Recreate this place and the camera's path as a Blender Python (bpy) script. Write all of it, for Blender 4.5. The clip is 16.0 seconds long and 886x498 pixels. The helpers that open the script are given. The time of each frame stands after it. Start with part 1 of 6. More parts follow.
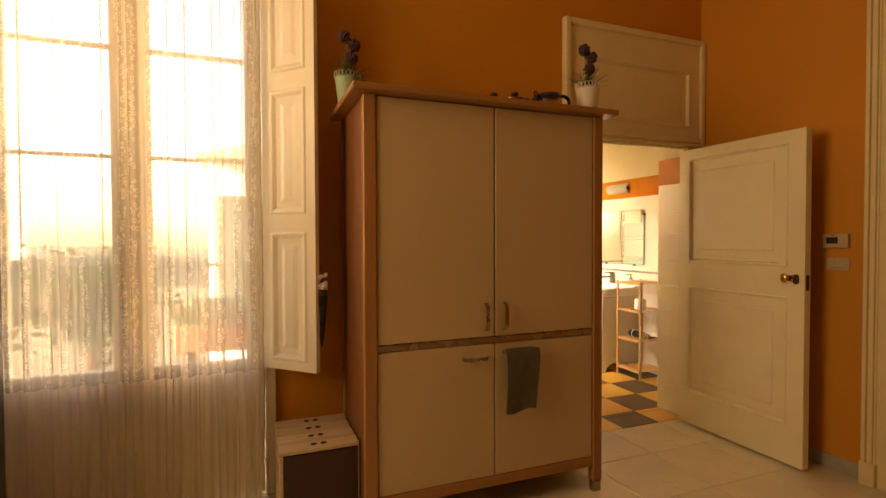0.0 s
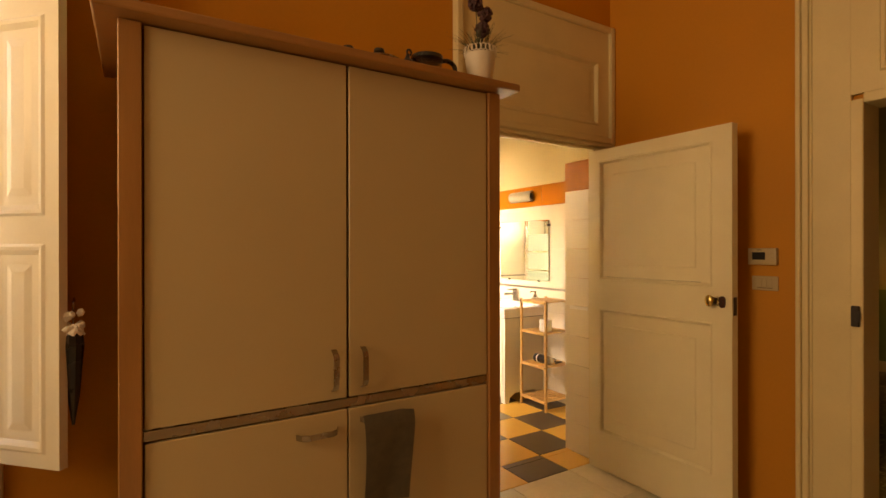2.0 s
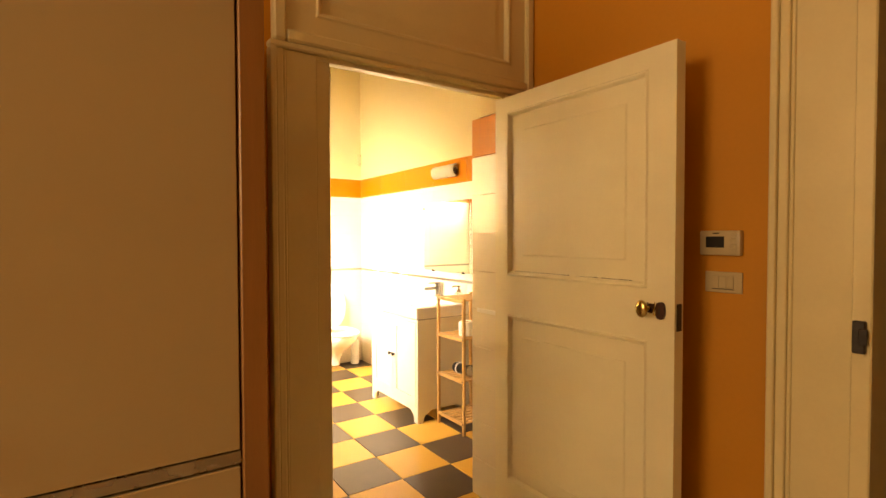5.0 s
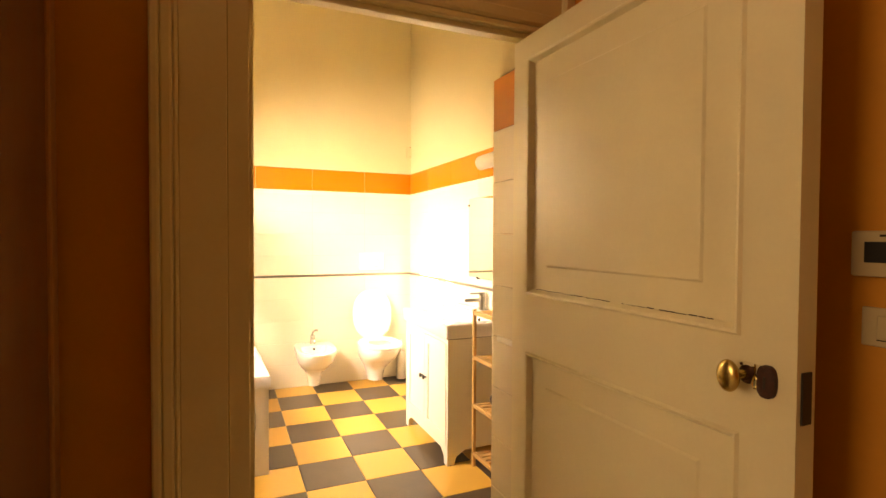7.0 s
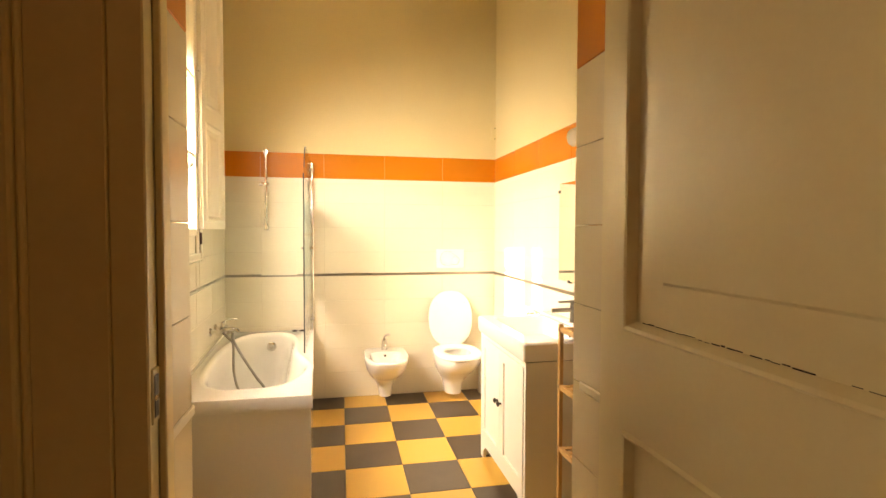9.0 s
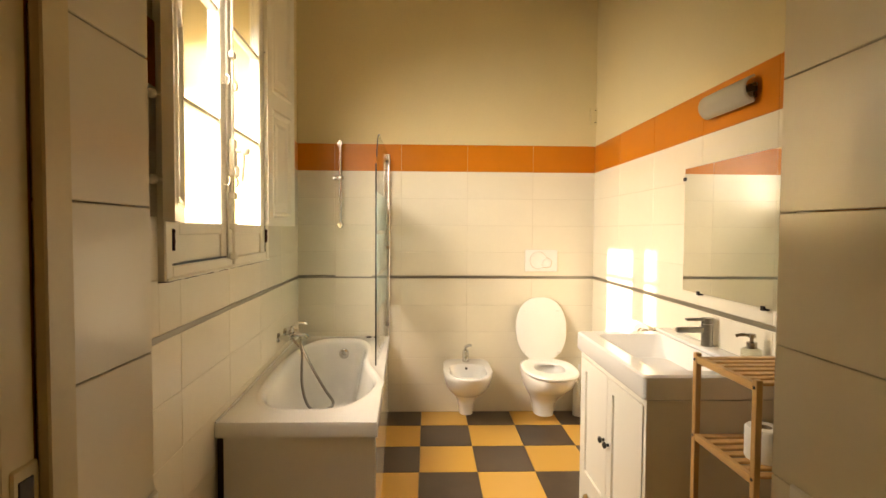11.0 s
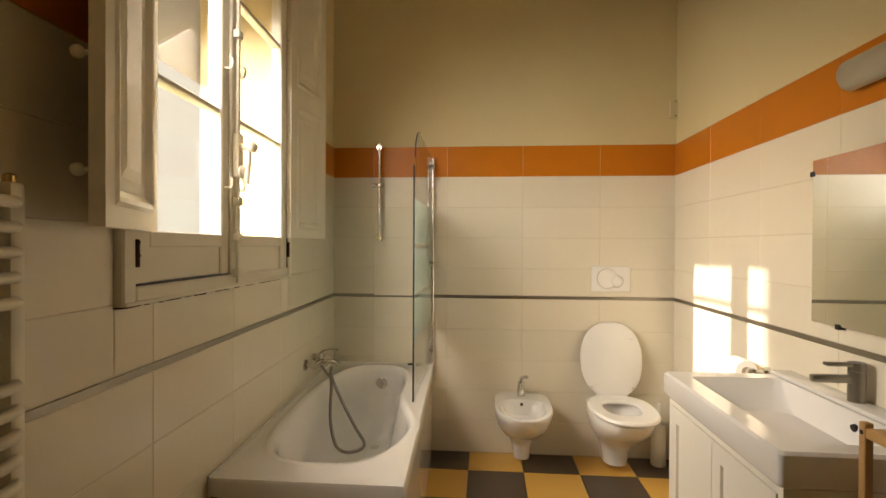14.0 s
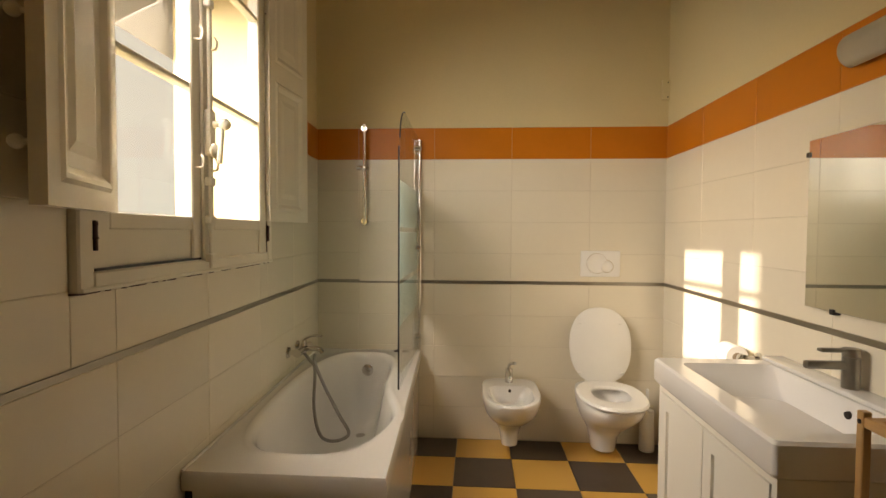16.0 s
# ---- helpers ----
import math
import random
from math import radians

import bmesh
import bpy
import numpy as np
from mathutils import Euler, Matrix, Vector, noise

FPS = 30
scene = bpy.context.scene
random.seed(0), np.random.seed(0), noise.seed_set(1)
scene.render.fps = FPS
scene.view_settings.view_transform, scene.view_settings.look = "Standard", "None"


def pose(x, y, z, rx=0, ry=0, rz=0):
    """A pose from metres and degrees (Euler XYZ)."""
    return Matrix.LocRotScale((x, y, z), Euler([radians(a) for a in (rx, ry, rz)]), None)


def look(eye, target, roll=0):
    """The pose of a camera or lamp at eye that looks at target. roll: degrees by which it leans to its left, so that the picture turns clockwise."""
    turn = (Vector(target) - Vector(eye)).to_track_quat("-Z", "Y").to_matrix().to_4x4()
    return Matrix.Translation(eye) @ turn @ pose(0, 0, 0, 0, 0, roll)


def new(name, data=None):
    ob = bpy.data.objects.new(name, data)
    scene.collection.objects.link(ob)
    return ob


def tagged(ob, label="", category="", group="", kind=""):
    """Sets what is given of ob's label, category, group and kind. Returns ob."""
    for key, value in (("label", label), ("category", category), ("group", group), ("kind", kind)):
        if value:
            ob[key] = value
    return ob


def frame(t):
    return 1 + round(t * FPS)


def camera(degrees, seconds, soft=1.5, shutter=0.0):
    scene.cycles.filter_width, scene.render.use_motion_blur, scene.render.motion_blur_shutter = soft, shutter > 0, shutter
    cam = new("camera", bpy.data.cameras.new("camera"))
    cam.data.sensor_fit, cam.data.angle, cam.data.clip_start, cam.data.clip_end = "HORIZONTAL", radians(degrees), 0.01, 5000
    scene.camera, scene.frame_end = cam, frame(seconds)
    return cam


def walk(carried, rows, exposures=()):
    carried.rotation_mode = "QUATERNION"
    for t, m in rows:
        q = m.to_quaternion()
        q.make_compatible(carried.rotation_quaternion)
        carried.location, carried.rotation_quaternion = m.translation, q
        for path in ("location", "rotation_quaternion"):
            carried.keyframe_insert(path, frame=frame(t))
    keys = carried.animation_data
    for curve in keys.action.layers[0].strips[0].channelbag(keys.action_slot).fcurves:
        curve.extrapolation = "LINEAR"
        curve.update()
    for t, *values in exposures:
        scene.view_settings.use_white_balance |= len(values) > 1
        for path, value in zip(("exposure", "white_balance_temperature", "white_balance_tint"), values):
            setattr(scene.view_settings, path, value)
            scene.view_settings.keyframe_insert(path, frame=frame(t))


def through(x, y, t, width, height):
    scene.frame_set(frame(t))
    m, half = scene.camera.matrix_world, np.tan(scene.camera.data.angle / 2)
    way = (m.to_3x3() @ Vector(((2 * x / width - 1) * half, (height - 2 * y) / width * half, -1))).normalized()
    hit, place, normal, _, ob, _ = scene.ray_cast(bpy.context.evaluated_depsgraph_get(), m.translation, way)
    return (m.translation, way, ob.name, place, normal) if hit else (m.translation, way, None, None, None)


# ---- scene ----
cam = camera(83.2, 16.0)
PATH = [
    (0, (0.466, 0.318, 1.385), (1.191, 2.181, 1.341), -0.2),
    (0.5, (0.589, 0.465, 1.395), (1.412, 2.288, 1.364), -0.2),
    (1, (0.726, 0.618, 1.394), (1.635, 2.399, 1.381), -0.1),
    (1.5, (0.837, 0.759, 1.393), (1.817, 2.503, 1.392), -0.1),
    (2, (0.989, 0.912, 1.402), (2.035, 2.616, 1.401), -0.1),
    (2.5, (1.127, 0.986, 1.398), (2.223, 2.659, 1.394), -0.2),
    (3, (1.306, 1.059, 1.394), (2.463, 2.690, 1.385), -0.2),
    (3.5, (1.466, 1.105, 1.398), (2.656, 2.713, 1.382), -0.1),
    (4, (1.593, 1.168, 1.385), (2.778, 2.779, 1.361), -0),
    (4.2, (1.659, 1.205, 1.383), (2.834, 2.823, 1.350), -0),
    (6.5, (2.458, 1.590, 1.393), (3.361, 3.374, 1.343), 0.1),
    (7, (2.599, 1.727, 1.386), (3.393, 3.562, 1.339), 0.3),
    (7.5, (2.700, 1.843, 1.391), (3.396, 3.717, 1.342), 0.4),
    (8, (2.789, 1.984, 1.386), (3.388, 3.891, 1.329), 0.3),
    (8.5, (2.892, 2.128, 1.384), (3.399, 4.062, 1.320), 0.2),
    (9, (2.969, 2.258, 1.384), (3.368, 4.216, 1.313), 0.2),
    (9.5, (2.997, 2.370, 1.377), (3.294, 4.346, 1.301), 0.3),
    (12, (3.049, 2.916, 1.370), (2.996, 4.914, 1.306), 0.3),
    (12.5, (3.061, 2.994, 1.372), (2.959, 4.991, 1.326), 0.3),
    (13, (3.071, 3.064, 1.367), (2.930, 5.059, 1.341), 0.3),
    (13.5, (3.079, 3.113, 1.366), (2.919, 5.107, 1.349), 0.3),
    (14, (3.082, 3.168, 1.360), (2.914, 5.161, 1.345), 0.3),
    (14.5, (3.091, 3.210, 1.354), (2.929, 5.203, 1.331), 0.3),
    (15, (3.111, 3.236, 1.351), (2.958, 5.229, 1.314), 0.3),
    (15.5, (3.115, 3.253, 1.345), (2.972, 5.247, 1.292), 0.3),
    (16, (3.097, 3.244, 1.350), (2.968, 5.238, 1.279), 0.3),
]
EXPOSURES = [(0, 3.3, 11500, 26), (2, 3.4, 11500, 24), (2.5, 3.6, 11500, 22), (4, 3.9, 11500, 20), (6.5, 3.6, 11000, 22), (8, 3.25, 10200, 19), (9.5, 2.8, 9300, 16), (12, 1.8, 8300, 14), (13, 1.6, 8100, 14), (16, 1.22, 8100, 15)]
walk(cam, [(t, look(eye, target, roll)) for t, eye, target, roll in PATH], EXPOSURES)

# ---- daylight ----
SUN_DIR = Vector((2.16, 0.740, -0.75)).normalized()
sky_world = bpy.data.worlds.new("sky")
scene.world = sky_world
sky_world.use_nodes = True
wn = sky_world.node_tree
sky_tex = wn.nodes.new("ShaderNodeTexSky")
sky_tex.sky_type = 'NISHITA'
sky_tex.sun_disc = False
sky_tex.sun_elevation = math.asin(-SUN_DIR.z)
sky_tex.sun_rotation = math.atan2(-SUN_DIR.x, -SUN_DIR.y)
wn.links.new(sky_tex.outputs[0], wn.nodes["Background"].inputs[0])
wn.nodes["Background"].inputs[1].default_value = 0.11
sun_lamp = bpy.data.lights.new("sun", 'SUN')
sun_lamp.energy, sun_lamp.angle, sun_lamp.color = 2.9, radians(0.8), (1.0, 0.97, 0.93)
sun_ob = new("sun", sun_lamp)
sun_ob.matrix_world = look((-20, -4, 9), Vector((-20, -4, 9)) + SUN_DIR)
XW = -1.48                   # kitchen's west wall, unseen; set where it trims the bathroom's sun patch
# added fill lamp on the unseen west wall, brightens the kitchen
south = bpy.data.lights.new("kitchen_fill_light", 'AREA')
south.shape, south.size, south.size_y, south.energy, south.color = 'RECTANGLE', 1.5, 1.5, 5.0, (1.0, 0.86, 0.62)
south_ob = new("kitchen_fill_light", south)
south_ob.matrix_world = look((XW + 0.03, 1.85, 2.15), (0, 1.85, 2.15))
# the sky's light in the opening of the bathroom window
bath_sky = bpy.data.lights.new("bathroom_window_light", 'AREA')
bath_sky.shape, bath_sky.size, bath_sky.size_y, bath_sky.energy, bath_sky.color = 'RECTANGLE', 1.05, 1.00, 15.5, (0.96, 0.97, 1.0)
bath_sky_ob = new("bathroom_window_light", bath_sky)
bath_sky_ob.matrix_world = look((1.745, 4.868, 2.00), (2.385, 5.388, 1.34))
bath_sky.spread = radians(116)


# ---- materials ----
def mat(name, col, rough=0.5, metal=0.0, var=0.10, scale=6.0, grain=120.0, bump=0.05, spec=0.5, coat=0.0, stain=None, rnd=0.0, island=0.0, even=False):
    """A surface with variation at two scales, fine relief, and, if asked, shifts from piece to piece."""
    m = bpy.data.materials.new(name)
    m.use_nodes = True
    nt = m.node_tree
    b = nt.nodes["Principled BSDF"]
    N, L = nt.nodes.new, nt.links.new
    tc = N("ShaderNodeTexCoord")
    n1, n2 = N("ShaderNodeTexNoise"), N("ShaderNodeTexNoise")
    n1.inputs["Scale"].default_value, n1.inputs["Detail"].default_value = scale, 5
    n2.inputs["Scale"].default_value, n2.inputs["Detail"].default_value = grain, 3
    L(tc.outputs["Object"], n1.inputs["Vector"])
    L(tc.outputs["Object"], n2.inputs["Vector"])
    add = N("ShaderNodeMath")
    add.operation = 'MULTIPLY_ADD'
    L(n2.outputs[0], add.inputs[0])
    add.inputs[1].default_value = 0.35
    L(n1.outputs[0], add.inputs[2])
    ramp = N("ShaderNodeMapRange")
    ramp.inputs[1].default_value, ramp.inputs[2].default_value = 0.35, 1.0
    ramp.inputs[3].default_value, ramp.inputs[4].default_value = 1 - var, 1 + var
    L(add.outputs[0], ramp.inputs[0])
    fac = ramp.outputs[0]
    if rnd or island:
        src = N("ShaderNodeObjectInfo").outputs["Random"] if rnd else N("ShaderNodeNewGeometry").outputs["Random Per Island"]
        r2 = N("ShaderNodeMapRange")
        r2.inputs[3].default_value, r2.inputs[4].default_value = 1 - (rnd or island), 1 + (rnd or island)
        L(src, r2.inputs[0])
        mul = N("ShaderNodeMath")
        mul.operation = 'MULTIPLY'
        L(fac, mul.inputs[0])
        L(r2.outputs[0], mul.inputs[1])
        fac = mul.outputs[0]
    mix = N("ShaderNodeVectorMath")
    mix.operation = 'SCALE'
    mix.inputs[0].default_value = col[:3]
    L(fac, mix.inputs["Scale"])
    out = mix.outputs[0]
    if stain:
        n3 = N("ShaderNodeTexNoise")
        n3.inputs["Scale"].default_value, n3.inputs["Detail"].default_value, n3.inputs["Roughness"].default_value = stain[1], 8, 0.7
        L(tc.outputs["Object"], n3.inputs["Vector"])
        cr = N("ShaderNodeMapRange")
        cr.inputs[1].default_value, cr.inputs[2].default_value = stain[2], stain[2] + 0.08
        cr.inputs[4].default_value = stain[3]
        L(n3.outputs[0], cr.inputs[0])
        mx = N("ShaderNodeMix")
        mx.data_type = 'RGBA'
        L(cr.outputs[0], mx.inputs[0])
        L(out, mx.inputs[6])
        mx.inputs[7].default_value = (*stain[0], 1)
        out = mx.outputs[2]
    L(out, b.inputs["Base Color"])
    rr = N("ShaderNodeMapRange")
    rr.inputs[1].default_value, rr.inputs[2].default_value = 0.3, 0.9
    rr.inputs[3].default_value, rr.inputs[4].default_value = max(0.02, rough * 0.85), min(1, rough * 1.15)
    L(n1.outputs[0], rr.inputs[0])
    if even:
        b.inputs["Roughness"].default_value = rough
    else:
        L(rr.outputs[0], b.inputs["Roughness"])
    b.inputs["Metallic"].default_value = metal
    b.inputs["Specular IOR Level"].default_value = spec
    b.inputs["Coat Weight"].default_value = coat
    b.inputs["Coat Roughness"].default_value = 0.08
    if bump:
        bp = N("ShaderNodeBump")
        bp.inputs["Strength"].default_value, bp.inputs["Distance"].default_value = bump, 0.004
        L(add.outputs[0], bp.inputs["Height"])
        L(bp.outputs[0], b.inputs["Normal"])
    return m


def wood(name, col, axis=2, rough=0.5, var=0.25, rnd=0.0):
    """Wood with grain drawn out along one axis."""
    m = mat(name, col, rough, var=var, scale=3.0, grain=40.0, bump=0.08, rnd=rnd)
    nt = m.node_tree
    mp = nt.nodes.new("ShaderNodeMapping")
    sc = [9.0, 9.0, 9.0]
    sc[axis] = 0.7
    mp.inputs["Scale"].default_value = sc
    tc = [n for n in nt.nodes if n.type == 'TEX_COORD'][0]
    nt.links.new(tc.outputs["Object"], mp.inputs["Vector"])
    for n in nt.nodes:
        if n.type == 'TEX_NOISE':
            nt.links.new(mp.outputs[0], n.inputs["Vector"])
    return m


def glass(name, tint=(1, 1, 1), rough=0.0):
    m = bpy.data.materials.new(name)
    m.use_nodes = True
    nt = m.node_tree
    nt.nodes.clear()
    N, L = nt.nodes.new, nt.links.new
    o, mx, tr, gl, fr, pw, sc = N("ShaderNodeOutputMaterial"), N("ShaderNodeMixShader"), N("ShaderNodeBsdfTransparent"), N("ShaderNodeBsdfGlossy"), N("ShaderNodeLayerWeight"), N("ShaderNodeMath"), N("ShaderNodeMath")
    tr.inputs[0].default_value = (*tint, 1)
    gl.inputs["Roughness"].default_value = rough
    fr.inputs[0].default_value = 0.5
    pw.operation, pw.inputs[1].default_value = 'POWER', 4.0
    sc.operation, sc.inputs[1].default_value, sc.inputs[2].default_value = 'MULTIPLY_ADD', 0.6, 0.04
    L(fr.outputs["Facing"], pw.inputs[0])
    L(pw.outputs[0], sc.inputs[0])
    L(sc.outputs[0], mx.inputs[0])
    L(tr.outputs[0], mx.inputs[1])
    L(gl.outputs[0], mx.inputs[2])
    L(mx.outputs[0], o.inputs[0])
    return m


def veil(name, col, through, pattern=False):
    """Thin cloth: part open weave, part cloth lit through; vines of denser thread if patterned."""
    m = bpy.data.materials.new(name)
    m.use_nodes = True
    nt = m.node_tree
    nt.nodes.clear()
    N, L = nt.nodes.new, nt.links.new
    o, mx, tr, m2, df, tl = N("ShaderNodeOutputMaterial"), N("ShaderNodeMixShader"), N("ShaderNodeBsdfTransparent"), N("ShaderNodeMixShader"), N("ShaderNodeBsdfDiffuse"), N("ShaderNodeBsdfTranslucent")
    df.inputs[0].default_value = tl.inputs[0].default_value = (*col, 1)
    m2.inputs[0].default_value = 0.55
    L(df.outputs[0], m2.inputs[1])
    L(tl.outputs[0], m2.inputs[2])
    L(tr.outputs[0], mx.inputs[1])
    L(m2.outputs[0], mx.inputs[2])
    L(mx.outputs[0], o.inputs[0])
    mx.inputs[0].default_value = 1 - through
    if pattern:
        tc, mp = N("ShaderNodeTexCoord"), N("ShaderNodeMapping")
        L(tc.outputs["UV"], mp.inputs[0])
        vo, wv, no = N("ShaderNodeTexVoronoi"), N("ShaderNodeTexWave"), N("ShaderNodeTexNoise")
        vo.inputs["Scale"].default_value = 42
        vo.feature = 'F1'
        no.inputs["Scale"].default_value, no.inputs["Detail"].default_value = 9.0, 2
        wv.inputs["Scale"].default_value, wv.inputs["Distortion"].default_value, wv.inputs["Detail"].default_value = 2.6, 3.0, 1.0
        for n in (vo, wv, no):
            L(mp.outputs[0], n.inputs["Vector"])
        leaf, band, mul, rng = N("ShaderNodeMath"), N("ShaderNodeMath"), N("ShaderNodeMath"), N("ShaderNodeMapRange")
        leaf.operation, leaf.inputs[1].default_value, leaf.inputs[2].default_value = 'COMPARE', 0.36, 0.10
        band.operation, band.inputs[1].default_value = 'GREATER_THAN', 0.62
        mul.operation = 'MULTIPLY'
        L(vo.outputs["Distance"], leaf.inputs[0])
        L(wv.outputs["Fac"], band.inputs[0])
        L(leaf.outputs[0], mul.inputs[0])
        L(band.outputs[0], mul.inputs[1])
        rng.inputs[3].default_value, rng.inputs[4].default_value = 1 - through, min(0.95, 1 - through + 0.22)
        L(mul.outputs[0], rng.inputs[0])
        L(rng.outputs[0], mx.inputs[0])
    return m


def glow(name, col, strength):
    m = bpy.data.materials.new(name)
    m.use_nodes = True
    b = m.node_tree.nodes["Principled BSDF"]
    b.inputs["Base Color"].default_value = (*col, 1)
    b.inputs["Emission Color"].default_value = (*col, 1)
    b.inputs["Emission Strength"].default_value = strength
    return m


ORANGE = mat("orange_wall_paint", (0.59, 0.245, 0.040), 0.75, var=0.08, scale=1.3, grain=60, bump=0.12)
CEIL = mat("white_ceiling_paint", (0.78, 0.75, 0.68), 0.8, var=0.05, scale=2)
BATHPAINT = mat("cream_bathroom_paint", (0.73, 0.61, 0.35), 0.75, var=0.05, scale=1.6, grain=70, bump=0.10)
GREENPAINT = mat("green_dado_paint", (0.16, 0.24, 0.12), 0.6, var=0.12, scale=2)
OLIVEPAINT = mat("pale_olive_paint", (0.50, 0.46, 0.24), 0.75, var=0.1, scale=2)
FACADE = mat("cream_outside_render", (0.80, 0.77, 0.71), 0.85, var=0.12, scale=1.5, bump=0.2)
JOINERY = mat("ivory_gloss_joinery_paint", (0.72, 0.61, 0.37), 0.36, var=0.06, scale=5, grain=90, bump=0.06, stain=((0.50, 0.38, 0.20), 14, 0.70, 0.35))
DOORWHITE = mat("old_ivory_door_paint", (0.76, 0.69, 0.50), 0.34, var=0.05, scale=4, grain=100, bump=0.05, stain=((0.36, 0.24, 0.12), 22, 0.74, 0.6))
SHUTWHITE = mat("white_window_paint", (0.80, 0.75, 0.62), 0.34, var=0.05, scale=5, grain=100, bump=0.06, stain=((0.42, 0.33, 0.2), 18, 0.72, 0.5))
GAP = mat("dark_gap", (0.03, 0.02, 0.015), 0.9, bump=0)
TILECREAM = mat("cream_glazed_tile", (0.81, 0.740, 0.595), 0.20, var=0.03, scale=3, grain=30, bump=0.015, rnd=0.015)
TILEORANGE = mat("orange_glazed_tile", (0.60, 0.19, 0.018), 0.34, var=0.06, scale=5, grain=30, bump=0.015, spec=0.3, rnd=0.03)
GROUT = mat("pale_grout", (0.64, 0.56, 0.42), 0.9, var=0.1, grain=200)
GROUTDARK = mat("floor_grout", (0.42, 0.36, 0.26), 0.9, var=0.15, grain=200)
FLOORYEL = mat("ochre_floor_tile", (0.70, 0.40, 0.09), 0.30, var=0.02, scale=1.3, grain=90, bump=0.0, rnd=0.05, even=True)
FLOORBLK = mat("dark_slate_floor_tile", (0.085, 0.060, 0.042), 0.32, var=0.2, scale=9, grain=70, bump=0.06, rnd=0.12, stain=((0.19, 0.145, 0.11), 7, 0.60, 0.25))
FLOORKIT = mat("cream_marble_floor_tile", (0.66, 0.60, 0.47), 0.25, var=0.12, scale=2.5, grain=30, bump=0.03, rnd=0.05, stain=((0.50, 0.43, 0.30), 3, 0.58, 0.5))
STRIP = mat("satin_metal_strip", (0.34, 0.31, 0.26), 0.42, 1.0, var=0.05, scale=3, bump=0)
STEEL = mat("brushed_steel", (0.42, 0.38, 0.32), 0.28, 1.0, var=0.08, scale=12, bump=0.02)
CHROME = mat("chrome", (0.70, 0.68, 0.65), 0.07, 1.0, var=0.02, bump=0)
DULLTAP = mat("dark_brushed_nickel", (0.30, 0.28, 0.25), 0.32, 1.0, var=0.05, bump=0.01)
BRASS = mat("worn_brass", (0.55, 0.40, 0.16), 0.25, 1.0, var=0.25, scale=40, bump=0.05)
RUST = mat("dark_red_rusted_iron", (0.055, 0.018, 0.012), 0.7, 0.3, var=0.45, scale=90, grain=300, bump=0.4, stain=((0.16, 0.07, 0.03), 120, 0.60, 0.6))
IRON = mat("black_iron", (0.03, 0.022, 0.018), 0.45, 0.3, var=0.3, scale=50, bump=0.15)
CERAMIC = mat("white_ceramic", (0.84, 0.82, 0.78), 0.08, var=0.02, scale=3, bump=0.0, coat=0.4)
ACRYLIC = mat("white_bath_acrylic", (0.82, 0.79, 0.73), 0.12, var=0.03, scale=4, bump=0.0, coat=0.3)
# ivory plastic darkened to hold the dim light on thermostat and switch
IVORY = mat("shade_toned_ivory_plastic", (0.50, 0.40, 0.25), 0.4, var=0.03, bump=0.0)
PLASTIC = mat("white_plastic", (0.84, 0.82, 0.77), 0.35, var=0.03, bump=0.0)
CABWHITE = mat("cream_laminate_front", (0.535, 0.420, 0.250), 0.38, var=0.03, scale=2, bump=0.01)
VANWHITE = mat("white_vanity_paint", (0.80, 0.76, 0.66), 0.3, var=0.01, scale=1.3, bump=0.0, even=True)
BEECH = wood("stained_beech", (0.36, 0.17, 0.065), 2, 0.42, 0.16)
BEECHX = wood("stained_beech_across", (0.36, 0.17, 0.065), 0, 0.42, 0.16)
# the same beech made darker: shade on the cupboard's sides is in the colour
BEECHSHADE = wood("beech_shaded_side", (0.20, 0.075, 0.028), 2, 0.5, 0.15)
CRATEDARK = wood("dark_crate_board", (0.045, 0.018, 0.010), 0, 0.6, 0.2)
BAMBOO = wood("bamboo_slat", (0.62, 0.36, 0.14), 1, 0.42, 0.22, rnd=0.08)
BAMBOOZ = wood("bamboo_post", (0.62, 0.36, 0.14), 2, 0.42, 0.2, rnd=0.06)
CRATEWOOD = wood("whitewashed_crate_wood", (0.50, 0.37, 0.24), 0, 0.65, 0.18, rnd=0.06)
DARKWOOD = wood("dark_table_wood", (0.10, 0.045, 0.02), 2, 0.4)
CLOTH = mat("grey_olive_towel", (0.19, 0.16, 0.11), 0.95, var=0.2, scale=30, grain=400, bump=0.5)
BLACKPL = mat("black_plastic", (0.02, 0.018, 0.016), 0.3, var=0.1, bump=0.02)
DARKGREY = mat("dark_grey_appliance", (0.045, 0.042, 0.04), 0.35, var=0.08, bump=0.02)
SKIRT = mat("grey_stone_skirting", (0.36, 0.33, 0.27), 0.4, var=0.15, scale=8)
POTGREEN = mat("mint_metal_pot", (0.30, 0.42, 0.26), 0.4, var=0.06, bump=0.02)
POTWHITE = mat("white_metal_pot", (0.74, 0.68, 0.58), 0.4, var=0.05, bump=0.02)
LEAFDARK = mat("dark_artificial_leaf", (0.05, 0.055, 0.025), 0.5, var=0.3, scale=40, bump=0.05, island=0.3)
FLOWERDARK = mat("dark_purple_flower", (0.07, 0.03, 0.035), 0.8, var=0.3, scale=80, bump=0.3, island=0.3)
PAPER = mat("white_tissue_paper", (0.82, 0.79, 0.72), 0.95, var=0.04, scale=30, grain=300, bump=0.2)
CARD = mat("brown_card_core", (0.30, 0.22, 0.14), 0.9, bump=0.1)
MIRROR = mat("mirror_silver", (0.86, 0.87, 0.80), 0.012, 1.0, var=0.0, bump=0)
OPALGLASS = mat("matt_opal_glass", (0.46, 0.42, 0.33), 0.35, var=0.03, bump=0.0)
PANE = glass("window_pane")
